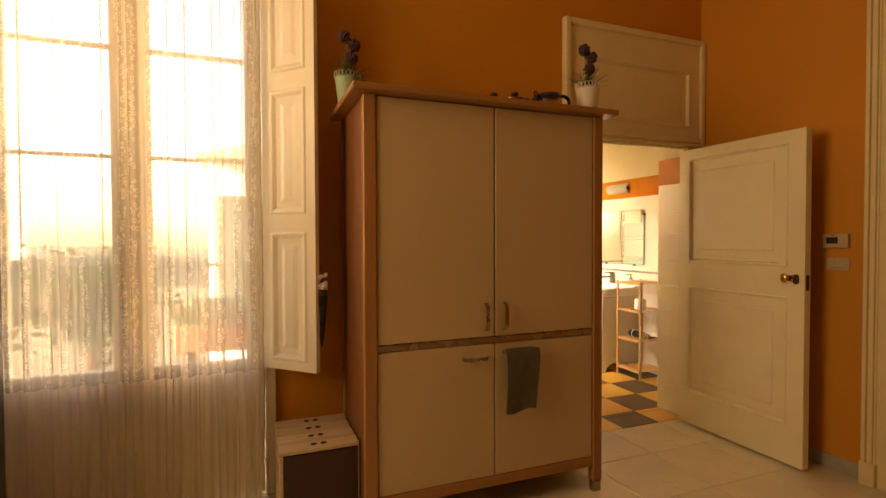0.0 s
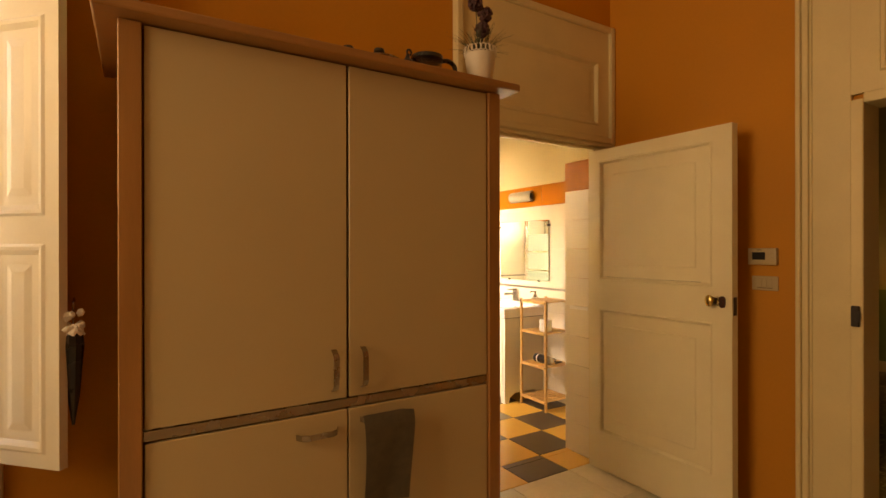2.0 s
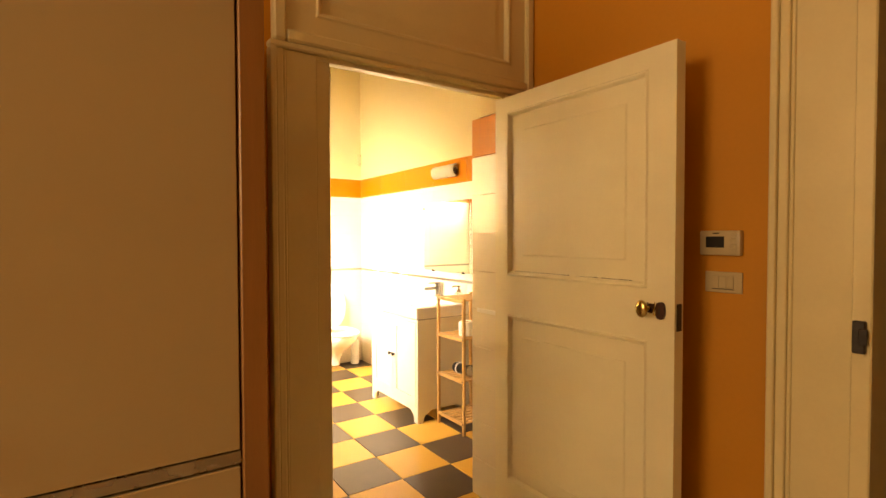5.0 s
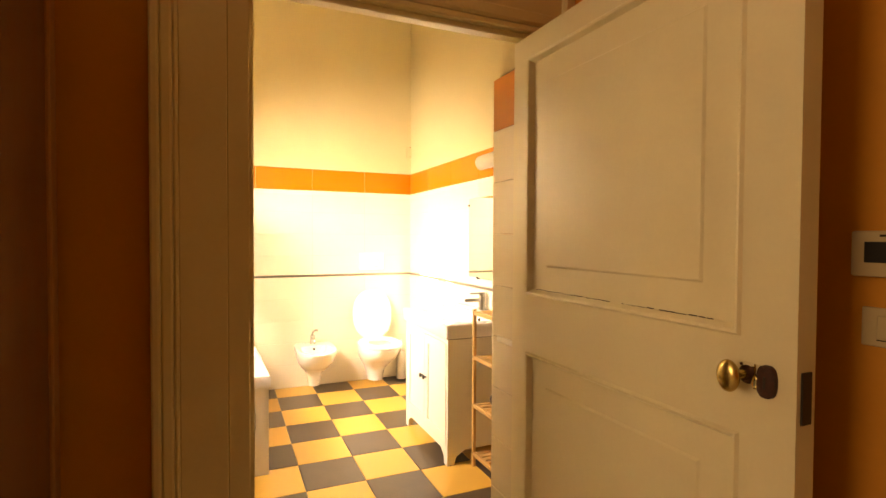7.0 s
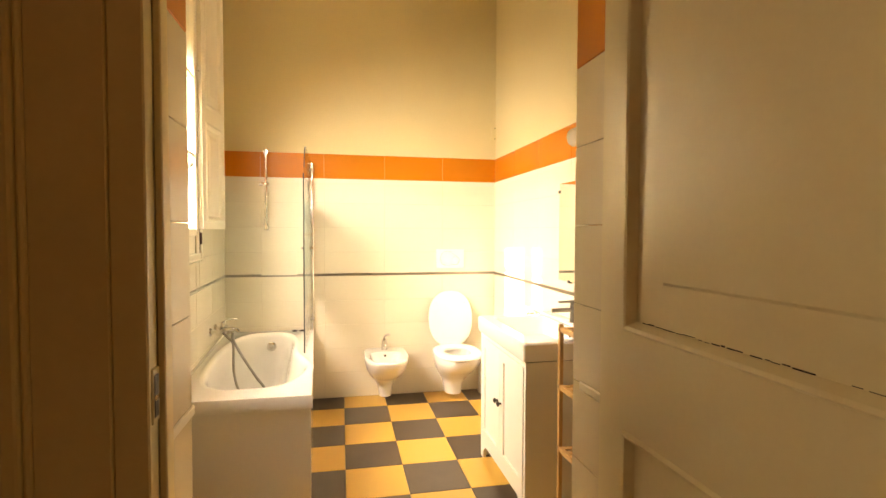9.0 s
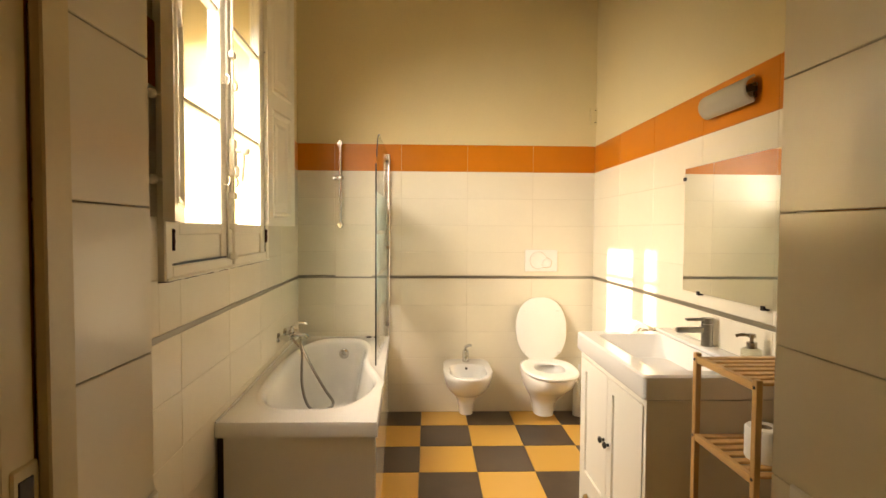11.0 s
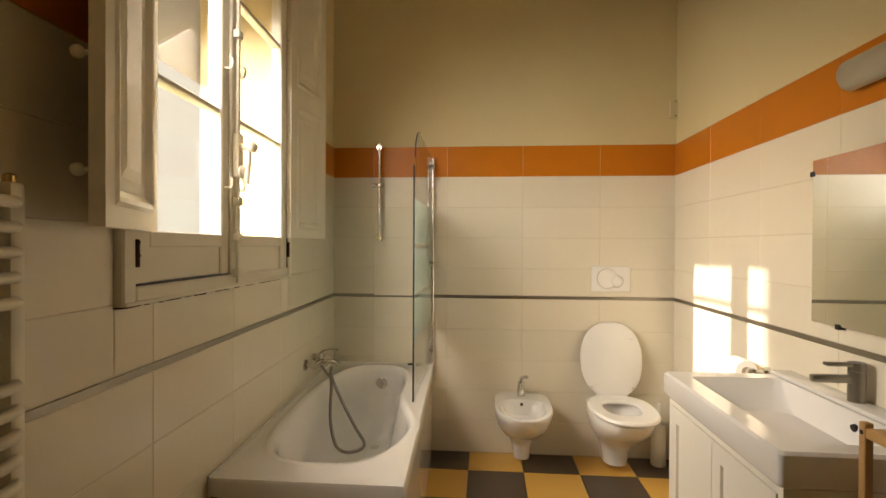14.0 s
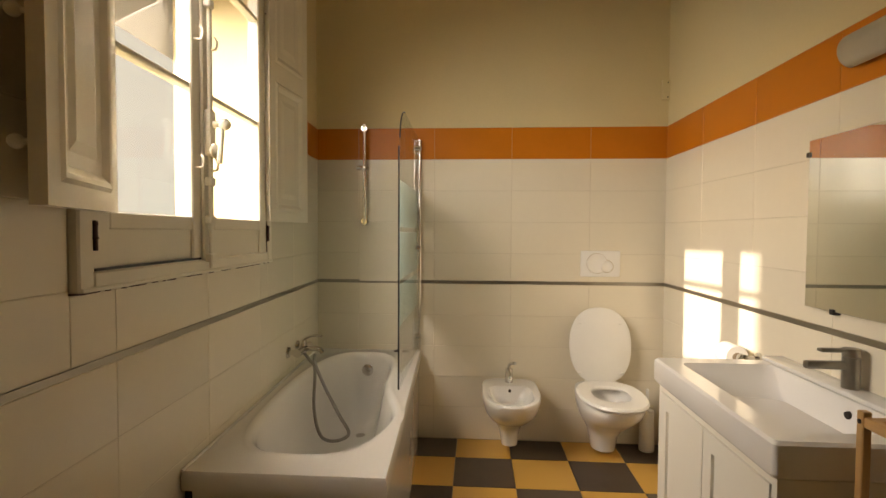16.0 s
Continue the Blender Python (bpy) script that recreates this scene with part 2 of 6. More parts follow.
SCREENGLASS = glass("shower_glass", (0.965, 0.985, 0.97))
FROST = veil("frosted_band", (0.62, 0.80, 0.76), 0.45)
SHEER = veil("sheer_lace_curtain", (0.86, 0.82, 0.74), 0.50, pattern=True)
SHEERHEM = veil("dense_curtain_hem", (0.93, 0.87, 0.78), 0.22)
BOTTLE = glass("clear_bottle", (0.92, 0.92, 0.88))
LEAFGREEN = mat("garden_foliage", (0.07, 0.10, 0.03), 0.6, var=0.4, scale=5, bump=0.1, island=0.4)
LOUVRE = mat("grey_green_shutter_paint", (0.12, 0.14, 0.11), 0.5, var=0.15)
ROOFTILE = mat("bleached_roof_tile", (0.55, 0.40, 0.26), 0.85, var=0.2, scale=6, bump=0.3)
TERRA = mat("terracotta", (0.36, 0.15, 0.07), 0.8, var=0.2, scale=12, bump=0.2)
EARTH = mat("dry_ground", (0.20, 0.16, 0.09), 0.95, var=0.3, scale=0.4, grain=8, bump=0.4)
INK = mat("black_ink", (0.03, 0.03, 0.03), 0.8, bump=0)
SHADECLOTH = veil("pleated_lamp_shade", (0.85, 0.62, 0.42), 0.05)
LACQUER = mat("dark_red_lacquer", (0.12, 0.03, 0.015), 0.2, var=0.3, scale=20, bump=0.05)


# ---- mesh helpers ----
def box(bm, x0, x1, y0, y1, z0, z1, bevel=0.0, seg=1):
    m = Matrix.Translation(((x0 + x1) / 2, (y0 + y1) / 2, (z0 + z1) / 2)) @ Matrix.Diagonal((x1 - x0, y1 - y0, z1 - z0, 1))
    vs = bmesh.ops.create_cube(bm, size=1, matrix=m)["verts"]
    if bevel:
        es = list({e for v in vs for e in v.link_edges})
        bmesh.ops.bevel(bm, geom=es, offset=bevel, segments=seg, affect='EDGES', profile=0.5)
    return bm


def cyl(bm, p0, p1, r0, r1=None, n=16, caps=True):
    p0, p1 = Vector(p0), Vector(p1)
    d = p1 - p0
    m = Matrix.Translation((p0 + p1) / 2) @ d.to_track_quat('Z', 'Y').to_matrix().to_4x4()
    bmesh.ops.create_cone(bm, cap_ends=caps, segments=n, radius1=r0, radius2=r0 if r1 is None else r1, depth=d.length, matrix=m)
    return bm


def ball(bm, c, r, sx=1, sy=1, sz=1, u=14, v=10):
    bmesh.ops.create_uvsphere(bm, u_segments=u, v_segments=v, radius=r, matrix=Matrix.Translation(c) @ Matrix.Diagonal((sx, sy, sz, 1)))
    return bm


def lathe(bm, profile, c=(0, 0, 0), n=24):
    """Turn (radius, height) pairs round the z axis at c."""
    rings = []
    for r, z in profile:
        rings.append([bm.verts.new((c[0] + r * math.cos(2 * math.pi * k / n), c[1] + r * math.sin(2 * math.pi * k / n), c[2] + z)) for k in range(n)])
    for a, b in zip(rings, rings[1:]):
        for k in range(n):
            bm.faces.new((a[k], a[(k + 1) % n], b[(k + 1) % n], b[k]))
    for ring, flip in ((rings[0], True), (rings[-1], False)):
        bm.faces.new(ring[::-1] if flip else ring)
    return bm


def loft(bm, rings, close=True, cap0=True, cap1=True):
    vs = [[bm.verts.new(p) for p in r] for r in rings]
    n = len(vs[0])
    for a, b in zip(vs, vs[1:]):
        for k in range(n if close else n - 1):
            bm.faces.new((a[k], a[(k + 1) % n], b[(k + 1) % n], b[k]))
    if cap0:
        bm.faces.new(vs[0][::-1])
    if cap1:
        bm.faces.new(vs[-1])
    return vs


def tube(bm, pts, r, n=10, caps=True):
    """A round bar along a smooth run of points."""
    pts = [Vector(p) for p in pts]
    rings = []
    up = Vector((0.123, 0.97, 0.2)).normalized()
    for i, p in enumerate(pts):
        t = (pts[min(i + 1, len(pts) - 1)] - pts[max(i - 1, 0)]).normalized()
        a = (up - t * up.dot(t)).normalized()
        b = t.cross(a)
        up = a
        rings.append([p + r * (math.cos(2 * math.pi * k / n) * a + math.sin(2 * math.pi * k / n) * b) for k in range(n)])
    loft(bm, rings, cap0=caps, cap1=caps)
    return bm


def smooth_path(ctrl, steps=8):
    """Catmull-Rom through the control points."""
    P = [Vector(c) for c in ctrl]
    P = [2 * P[0] - P[1]] + P + [2 * P[-1] - P[-2]]
    out = []
    for i in range(1, len(P) - 2):
        for k in range(steps):
            t = k / steps
            out.append(0.5 * ((2 * P[i]) + (P[i + 1] - P[i - 1]) * t + (2 * P[i - 1] - 5 * P[i] + 4 * P[i + 1] - P[i + 2]) * t * t + (3 * P[i] - P[i - 1] - 3 * P[i + 1] + P[i + 2]) * t ** 3))
    return out + [P[-2]]


def mesh_of(name, bm, material, smooth=False):
    bmesh.ops.recalc_face_normals(bm, faces=bm.faces)
    me = bpy.data.meshes.new(name)
    bm.to_mesh(me)
    bm.free()
    me.materials.append(material)
    if smooth:
        me.polygons.foreach_set("use_smooth", [True] * len(me.polygons))
        me.set_sharp_from_angle(angle=radians(smooth if smooth is not True else 40))
    return me


ORIGIN = {}


def thing(name, at=(0, 0, 0), rz=0.0, label="", category="", group="", kind=""):
    """An Empty at the thing's base; its parts are given in the thing's own axes."""
    ob = new(name)
    ob.empty_display_size = 0.05
    ob.matrix_basis = pose(*at, 0, 0, rz)
    ORIGIN[ob] = Vector(at)
    return tagged(ob, label, category, group, kind)


def part(name, bm, material, parent, label="", smooth=False, world=False, at=None):
    """One mesh under a thing or a part. world: the mesh was drawn in world axes (for things with no turn)."""
    if world:
        bmesh.ops.translate(bm, verts=bm.verts, vec=-ORIGIN[parent])
    ob = new(name, mesh_of(name, bm, material, smooth))
    ob.parent = parent
    if at is not None:
        ob.matrix_basis = at
    ORIGIN[ob] = ORIGIN.get(parent, Vector())
    return tagged(ob, label)


def solo(name, bm, material, at=(0, 0, 0), rz=0.0, label="", category="", group="", kind="", smooth=False):
    """A thing or piece of the setting that is one mesh, drawn in its own axes."""
    ob = new(name, mesh_of(name, bm, material, smooth))
    ob.matrix_basis = pose(*at, 0, 0, rz)
    ORIGIN[ob] = Vector(at)
    return tagged(ob, label, category, group, kind)


def B():
    return bmesh.new()


# ---- the large structure ----
YK, YB = 3.18, 3.40          # the wall between kitchen and bathroom, its two faces
XR = 3.70                    # kitchen's east wall
FARY, RIGHTX = 6.46, 4.29    # bathroom's north and east walls
LX0, LTURN = 2.06, -86.9     # bathroom's west wall, not quite square to the rest
KCEIL, BCEIL = 3.75, 3.72
DOOR_L, DOOR_R = 2.655, 3.50


def wall_with_holes(bm, u0, u1, z0, z1, y0, y1, holes):
    """A wall along x, cut by openings (u0, u1, z0, z1)."""
    us = sorted({u0, u1, *[h[0] for h in holes], *[h[1] for h in holes]})
    for a, b in zip(us, us[1:]):
        cuts = sorted((h[2], h[3]) for h in holes if h[0] <= a + 1e-6 and h[1] >= b - 1e-6)
        z = z0
        for c, d in cuts:
            if c > z + 1e-6:
                box(bm, a, b, y0, y1, z, c)
            z = d
        if z < z1 - 1e-6:
            box(bm, a, b, y0, y1, z, z1)
    bmesh.ops.remove_doubles(bm, verts=bm.verts, dist=1e-5)
    return bm


# kitchen
bm = wall_with_holes(B(), XW - 0.13, 4.55, 0, KCEIL, YK, YB, [(-0.72, 0.58, 0.0, 2.98), (2.62, 3.572, 0.0, 2.30)])
wall_mid = solo("wall_north_kitchen", bm, ORANGE, label="thick orange painted plaster wall of the kitchen", category="wall", kind="structure")
bm = B()
wall_with_holes(bm, -2.6, 3.18, 0, KCEIL, -0.13, 0.0, [(0.92, 1.80, 0.0, 2.05)])
solo("wall_east_kitchen", bm, ORANGE, at=(XR, 0, 0), rz=90, label="orange painted plaster wall with a doorway", category="wall", kind="structure")
# out of view; its window opening is added to go with the fill lamp
solo("wall_west_kitchen", wall_with_holes(B(), -2.6, YK, 0, KCEIL, 0.0, 0.13, [(1.05, 2.65, 0.55, 2.95)]), ORANGE, at=(XW, 0, 0), rz=90, label="unseen orange painted wall with an added window opening", category="wall", kind="structure")
solo("wall_south_kitchen", box(B(), XW - 0.13, XR + 0.25, -2.85, -2.6, 0, KCEIL), ORANGE, label="plain orange painted wall", category="wall", kind="structure")
solo("ceiling_kitchen", box(B(), XW - 0.13, XR + 0.25, -2.85, YB, KCEIL, KCEIL + 0.15), CEIL, label="high white painted ceiling", category="ceiling", kind="structure")
floor_kitchen = solo("floor_kitchen", box(B(), XW - 0.13, XR, -2.85, 3.185, -0.15, -0.008), GROUTDARK, label="cream stone tile floor of the kitchen", category="floor", kind="structure")

# bathroom shell
solo("ceiling_bathroom", box(B(), 1.6, 4.55, YB, 6.75, BCEIL, BCEIL + 0.15), CEIL, label="white painted bathroom ceiling", category="ceiling", kind="structure")
floor_bath = solo("floor_bathroom", box(B(), 1.9, 4.32, 3.19, 6.5, -0.15, -0.008), GROUTDARK, label="ochre and black chequered tile floor", category="floor", kind="structure")
TILE_TOP = 2.01
# each wall: x runs along it, y is its face's normal into the room
wall_far = solo("wall_north_bathroom", box(B(), -0.3, 2.6, -0.30, 0, 0, BCEIL), BATHPAINT, at=(4.32, FARY, 0), rz=180, label="cream bathroom wall, tiled up to an orange band", category="wall", kind="structure")
wall_right = solo("wall_east_bathroom", box(B(), 0, FARY - YB, -0.26, 0, 0, BCEIL), BATHPAINT, at=(RIGHTX, YB, 0), rz=90, label="cream bathroom wall, tiled up to an orange band", category="wall", kind="structure")
WIN_U0, WIN_U1, WIN_Z0, WIN_Z1 = 0.935, 2.142, 1.205, 2.98
bm = wall_with_holes(B(), 0.0, 3.04, 0, BCEIL, -0.42, 0.0, [(WIN_U0, WIN_U1, WIN_Z0, WIN_Z1)])
wall_left = solo("wall_west_bathroom", bm, BATHPAINT, at=(LX0, FARY, 0), rz=LTURN, label="cream bathroom wall with a casement window", category="wall", kind="structure")
bm = wall_with_holes(B(), 2.2, RIGHTX, 0, BCEIL, YB + 0.001, YB + 0.006, [(2.62, 3.572, 0.0, 2.30)])
wall_near = solo("plaster_south_bathroom", bm, BATHPAINT, label="cream plaster face of the bathroom wall", category="wall", kind="structure")

# green room
solo("wall_east_green_room", box(B(), 8.2, 8.4, -1.6, 3.4, 0.93, 3.4), OLIVEPAINT, label="pale olive wall above the dado", category="wall", kind="structure")
solo("dado_green_room", box(B(), 8.196, 8.4, -1.6, 3.4, 0.12, 0.93), GREENPAINT, label="dark green painted dado", category="wall", kind="structure")
solo("baseboard_green_room", box(B(), 8.18, 8.4, -1.6, 3.4, 0.0, 0.12, 0.004), JOINERY, label="ivory painted skirting board", category="baseboard", kind="structure")
solo("wall_north_green_room", box(B(), 3.83, 8.4, 3.40, 3.6, 0, 3.4), OLIVEPAINT, label="pale olive wall", category="wall", kind="structure")
solo("wall_south_green_room", box(B(), 3.83, 8.4, -1.8, -1.6, 0, 3.4), OLIVEPAINT, label="pale olive wall", category="wall", kind="structure")
solo("ceiling_green_room", box(B(), 3.83, 8.4, -1.8, 3.4, 3.4, 3.5), CEIL, label="white painted ceiling", category="ceiling", kind="structure")
floor_green = solo("floor_green_room", box(B(), 3.70, 8.4, -1.8, 3.4, -0.15, -0.006), GROUTDARK, label="patterned cement tile floor", category="floor", kind="structure")


# ---- panelled joinery ----
def moulded_panel(bm, u0, u1, z0, z1, y, depth=0.014, w=0.028, field=(0.03, 0.055)):
    """A recessed field with a sloping bolection, on the face at y looking to -y, sunk to +y."""
    rings = []
    for k, d in ((0.0, 0.0), (0.25, -0.006), (0.55, -0.004), (1.0, depth)):
        o = w * k
        rings.append([(u0 + o, y + d, z0 + o), (u1 - o, y + d, z0 + o), (u1 - o, y + d, z1 - o), (u0 + o, y + d, z1 - o)])
    # raised field
    for o, d in ((w + field[0], depth), (w + field[1], depth - 0.005)):
        rings.append([(u0 + o, y + d, z0 + o), (u1 - o, y + d, z0 + o), (u1 - o, y + d, z1 - o), (u0 + o, y + d, z1 - o)])
    loft(bm, rings, cap0=False)


def panelled_leaf(bm, w, z0, z1, t, panels, depth=0.014, bead=0.028, field=(0.03, 0.055)):
    """A framed leaf from x 0 to w, y 0 to t, with panels (u0, u1, z0, z1) on one or both faces."""
    holes = [tuple(p) for p in panels]
    wall_with_holes(bm, 0, w, z0, z1, 0.0, t, holes)
    for p in panels:
        moulded_panel(bm, *p, 0.0, depth, bead, field)
        b2 = B()
        moulded_panel(b2, *p, 0.0, depth, bead, field)
        for v in b2.verts:
            v.co.y = t - v.co.y
        me = bpy.data.meshes.new("tmp")
        b2.to_mesh(me)
        b2.free()
        bm.from_mesh(me)
        bpy.data.meshes.remove(me)
    return bm


def frame_ring(bm, u0, u1, z0, z1, w, y0, y1, bottom=True, bevel=0.004):
    box(bm, u0, u0 + w, y0, y1, z0, z1, bevel)
    box(bm, u1 - w, u1, y0, y1, z0, z1, bevel)
    box(bm, u0 + w, u1 - w, y0 + 0.0005, y1 - 0.0005, z1 - w, z1, bevel)
    if bottom:
        box(bm, u0 + w, u1 - w, y0 + 0.0005, y1 - 0.0005, z0, z0 + w, bevel)


# bathroom doorway: casing, jambs, panel above
door_case = thing("door_1", at=(DOOR_L, YK, 0), label="ivory painted doorway with a panelled overdoor", category="doorway", kind="structure")


def stepped_upright(x0, x1, y, z0, z1, bead_left=True):
    """A casing board with a rounded bead at one edge and a flat inner step."""
    bm = B()
    s = 1 if bead_left else -1
    e = x0 if bead_left else x1
    for a, b, d in ((0.0, 0.022, 0.055), (0.022, 0.05, 0.042), (0.05, 0.062, 0.034)):
        lo, hi = sorted((e + s * a, e + s * b))
        box(bm, lo, hi, y - d, y, z0, z1, 0.006, 2)
    lo, hi = (x0 + 0.062, x1) if bead_left else (x0, x1 - 0.062)
    box(bm, lo, hi, y - 0.028, y, z0, z1, 0.002)
    return bm


part("casing", stepped_upright(2.425, 2.600, YK, 0, 2.06), JOINERY, door_case, world=True)
part("casing", box(B(), 3.535, XR - 0.002, YK - 0.03, YK, 0, 2.06, 0.003), JOINERY, door_case, world=True)
bm = B()
box(bm, 2.600, DOOR_L, YK - 0.022, YB - 0.20, 0, 2.045, 0.003)
box(bm, DOOR_L - 0.001, DOOR_L + 0.012, YK + 0.022, YK + 0.06, 0, 2.04, 0.002)
part("jamb", bm, JOINERY, door_case, world=True)
part("jamb", box(B(), DOOR_R + 0.012, 3.535, YK - 0.022, YB - 0.20, 0, 2.045, 0.003), JOINERY, door_case, world=True)
bm = B()
box(bm, 2.600, 3.535, YK - 0.022, YB - 0.20, 2.045, 2.09, 0.003)
box(bm, 2.425, XR - 0.002, YK - 0.045, YK, 2.062, 2.085, 0.005)
part("head", bm, JOINERY, door_case, world=True)
bm = B()
frame_ring(bm, 2.44, XR - 0.002, 2.087, 2.86, 0.045, YK - 0.050, YK, bevel=0.008)
wall_with_holes(bm, 2.485, XR - 0.047, 2.132, 2.815, YK - 0.028, YK, [(2.60, 3.56, 2.20, 2.62)])
moulded_panel(bm, 2.60, 3.56, 2.20, 2.62, YK - 0.028, 0.014, 0.03)
part("overdoor_panel", bm, JOINERY, door_case, world=True)
bm = B()
box(bm, DOOR_L - 0.002, DOOR_L + 0.003, YK - 0.012, YK + 0.020, 1.055, 1.150, 0.002)
plate = part("strike_plate", bm, JOINERY, door_case, "overpainted strike plate with a dark rusted slot", world=True)
part("slot", box(B(), DOOR_L + 0.001, DOOR_L + 0.0042, YK - 0.006, YK + 0.012, 1.065, 1.138, 0.001), IRON, plate, "dark rusted slot", world=True)
part("bridge", box(B(), DOOR_L + 0.0035, DOOR_L + 0.0055, YK - 0.006, YK + 0.012, 1.095, 1.103, 0.0005), BRASS, plate, world=True)

# door leaf, standing open against the east side
LEAF_W = 0.90
leaf = thing("panelled_door", at=(3.520, 3.155, 0.0), rz=-89.6, label="open ivory two-panel wooden door with worn paint", category="door")
bm = panelled_leaf(B(), LEAF_W, 0.015, 2.02, 0.050, [(0.082, 0.80, 1.205, 1.95), (0.082, 0.80, 0.25, 1.025)], 0.012, 0.020, (0.072, 0.077))
for v in bm.verts:
    v.co.y = -v.co.y
part("leaf", bm, DOORWHITE, leaf)
bm = B()
cyl(bm, (0.814, -0.050, 1.139), (0.813, -0.092, 1.140), 0.008)
part("spindle", bm, BRASS, leaf, smooth=True)
bm = ball(B(), (0.0, 0.0, 0.0), 0.024, 0.46, 0.92, 1.22, 20, 14)
bmesh.ops.rotate(bm, verts=bm.verts, cent=(0, 0, 0), matrix=Matrix.Rotation(radians(90), 3, 'Z'))
bmesh.ops.translate(bm, verts=bm.verts, vec=(0.812, -0.100, 1.140))
part("knob", bm, BRASS, leaf, "worn oval brass door knob", smooth=True)
bm = lathe(B(), [(0.017, 0.0), (0.017, 0.003), (0.011, 0.007), (0.009, 0.012)], n=20)
bmesh.ops.rotate(bm, verts=bm.verts, cent=(0, 0, 0), matrix=Matrix.Rotation(radians(90), 3, 'X'))
bmesh.ops.translate(bm, verts=bm.verts, vec=(0.815, -0.0505, 1.138))
part("rosette", bm, RUST, leaf, "rusted iron rosette", smooth=True)
plate = part("lock_plate", box(B(), 0.800, 0.856, -0.0525, -0.0500, 1.122, 1.160, 0.001), DOORWHITE, leaf, "overpainted flaking lock plate")
for x, z in ((0.804, 1.155), (0.826, 1.152), (0.846, 1.157), (0.806, 1.127)):
    part("screw", cyl(B(), (x, -0.0520, z), (x, -0.0540, z), 0.0030, n=10), RUST, plate)
bm = B()
rings = []
for o, d in ((0.0, 0.0), (0.0, 0.010), (0.004, 0.013)):
    rings.append([(0.853 + (0.0165 - o) * math.copysign(abs(math.cos(q)) ** 0.7, math.cos(q)), -0.0502 - d, 1.134 + (0.029 - o) * math.copysign(abs(math.sin(q)) ** 0.8, math.sin(q))) for q in [0.2618 * i for i in range(24)]])
loft(bm, rings)
lock = part("lock_case", bm, RUST, leaf, "dark red rusted oval rim lock", smooth=40)
part("keyhole", box(B(), 0.851, 0.856, -0.0642, -0.0630, 1.122, 1.144, 0.0005), GAP, lock)
bm = tube(B(), [(0.8345 + 0.0045 * math.cos(q), -0.060, 1.128 + 0.011 * math.sin(q)) for q in [i * 0.63 for i in range(11)]], 0.0018, 6)
box(bm, 0.8330, 0.8360, -0.0615, -0.0585, 1.138, 1.162, 0.0008)
part("latch_ring", bm, BRASS, leaf, "small brass latch ring", smooth=True)
rk = random.Random(12)
bm = B()
x = 0.12
while x < 0.785:
    l = rk.uniform(0.006, 0.03)
    if rk.random() < 0.75:
        h = rk.uniform(0.0004, 0.0013)
        z = 1.2258 + rk.uniform(-0.001, 0.001)
        box(bm, x, x + l, -0.0385, -0.0372, z - h, z + h)
    x += l + rk.uniform(0.0, 0.006)
part("paint_crack", bm, GAP, leaf, "dark crack in the paint along the moulding")
bm = B()
box(bm, LEAF_W, LEAF_W + 0.004, -0.040, -0.014, 1.07, 1.16, 0.001)
part("edge_plate", bm, IRON, leaf)
bm = lathe(B(), [(0.009, 0.0), (0.022, 0.016), (0.026, 0.03), (0.012, 0.045), (0.002, 0.046)])
bmesh.ops.rotate(bm, verts=bm.verts, cent=(0, 0, 0), matrix=Matrix.Rotation(radians(-90), 3, 'X'))
bmesh.ops.translate(bm, verts=bm.verts, vec=(0.835, 0.0, 1.108))
part("knob", bm, BRASS, leaf, smooth=True)
for z in (0.30, 1.75):
    bm = B()
    cyl(bm, (-0.006, 0.004, z), (-0.006, 0.004, z + 0.10), 0.007, n=10)
    part("hinge", bm, IRON, leaf, smooth=True)

# doorway to the green room
case2 = thing("door_2", at=(XR, 1.80, 0), label="ivory painted doorway opening to a green room", category="doorway", kind="structure")


def turned(bm, x, y):
    """Lay a piece drawn along x (looking to -y) on the east wall, where it looks to -x and runs to -y."""
    bmesh.ops.rotate(bm, verts=bm.verts, cent=(0, 0, 0), matrix=Matrix.Rotation(radians(-90), 3, 'Z'))
    bmesh.ops.translate(bm, verts=bm.verts, vec=(x, y, 0))
    return bm


part("casing", turned(stepped_upright(0, 0.21, 0, 0.0, 3.2), XR, 2.055), JOINERY, case2, world=True)
part("plinth_block", box(B(), XR - 0.062, XR, 1.985, 2.06, 0, 0.13, 0.005), JOINERY, case2, world=True)
part("jamb", box(B(), XR - 0.040, XR + 0.135, 1.798, 1.845, 0, 2.05, 0.004), JOINERY, case2, world=True)
part("casing", turned(stepped_upright(0, 0.21, 0, 0.0, 3.2, False), XR, 0.88), JOINERY, case2, world=True)
part("jamb", box(B(), XR - 0.040, XR + 0.135, 0.875, 0.922, 0, 2.05, 0.004), JOINERY, case2, world=True)
bm = B()
box(bm, XR - 0.038, XR + 0.135, 0.922, 1.798, 2.03, 2.075, 0.004)
part("head", bm, JOINERY, case2, world=True)
bm = B()
wall_with_holes(bm, 0.0, 0.97, 2.075, 2.80, -0.03, 0.0, [(0.10, 0.87, 2.15, 2.72)])
moulded_panel(bm, 0.10, 0.87, 2.15, 2.72, -0.03, 0.012, 0.03)
part("overdoor_panel", turned(bm, XR, 1.845), JOINERY, case2, world=True)
bm = B()
box(bm, XR - 0.056, XR - 0.0405, 1.808, 1.838, 1.06, 1.15, 0.003)
box(bm, XR - 0.060, XR - 0.056, 1.802, 1.822, 1.085, 1.13, 0.002)
part("lock_keeper", bm, IRON, case2, "black iron lock keeper", world=True)

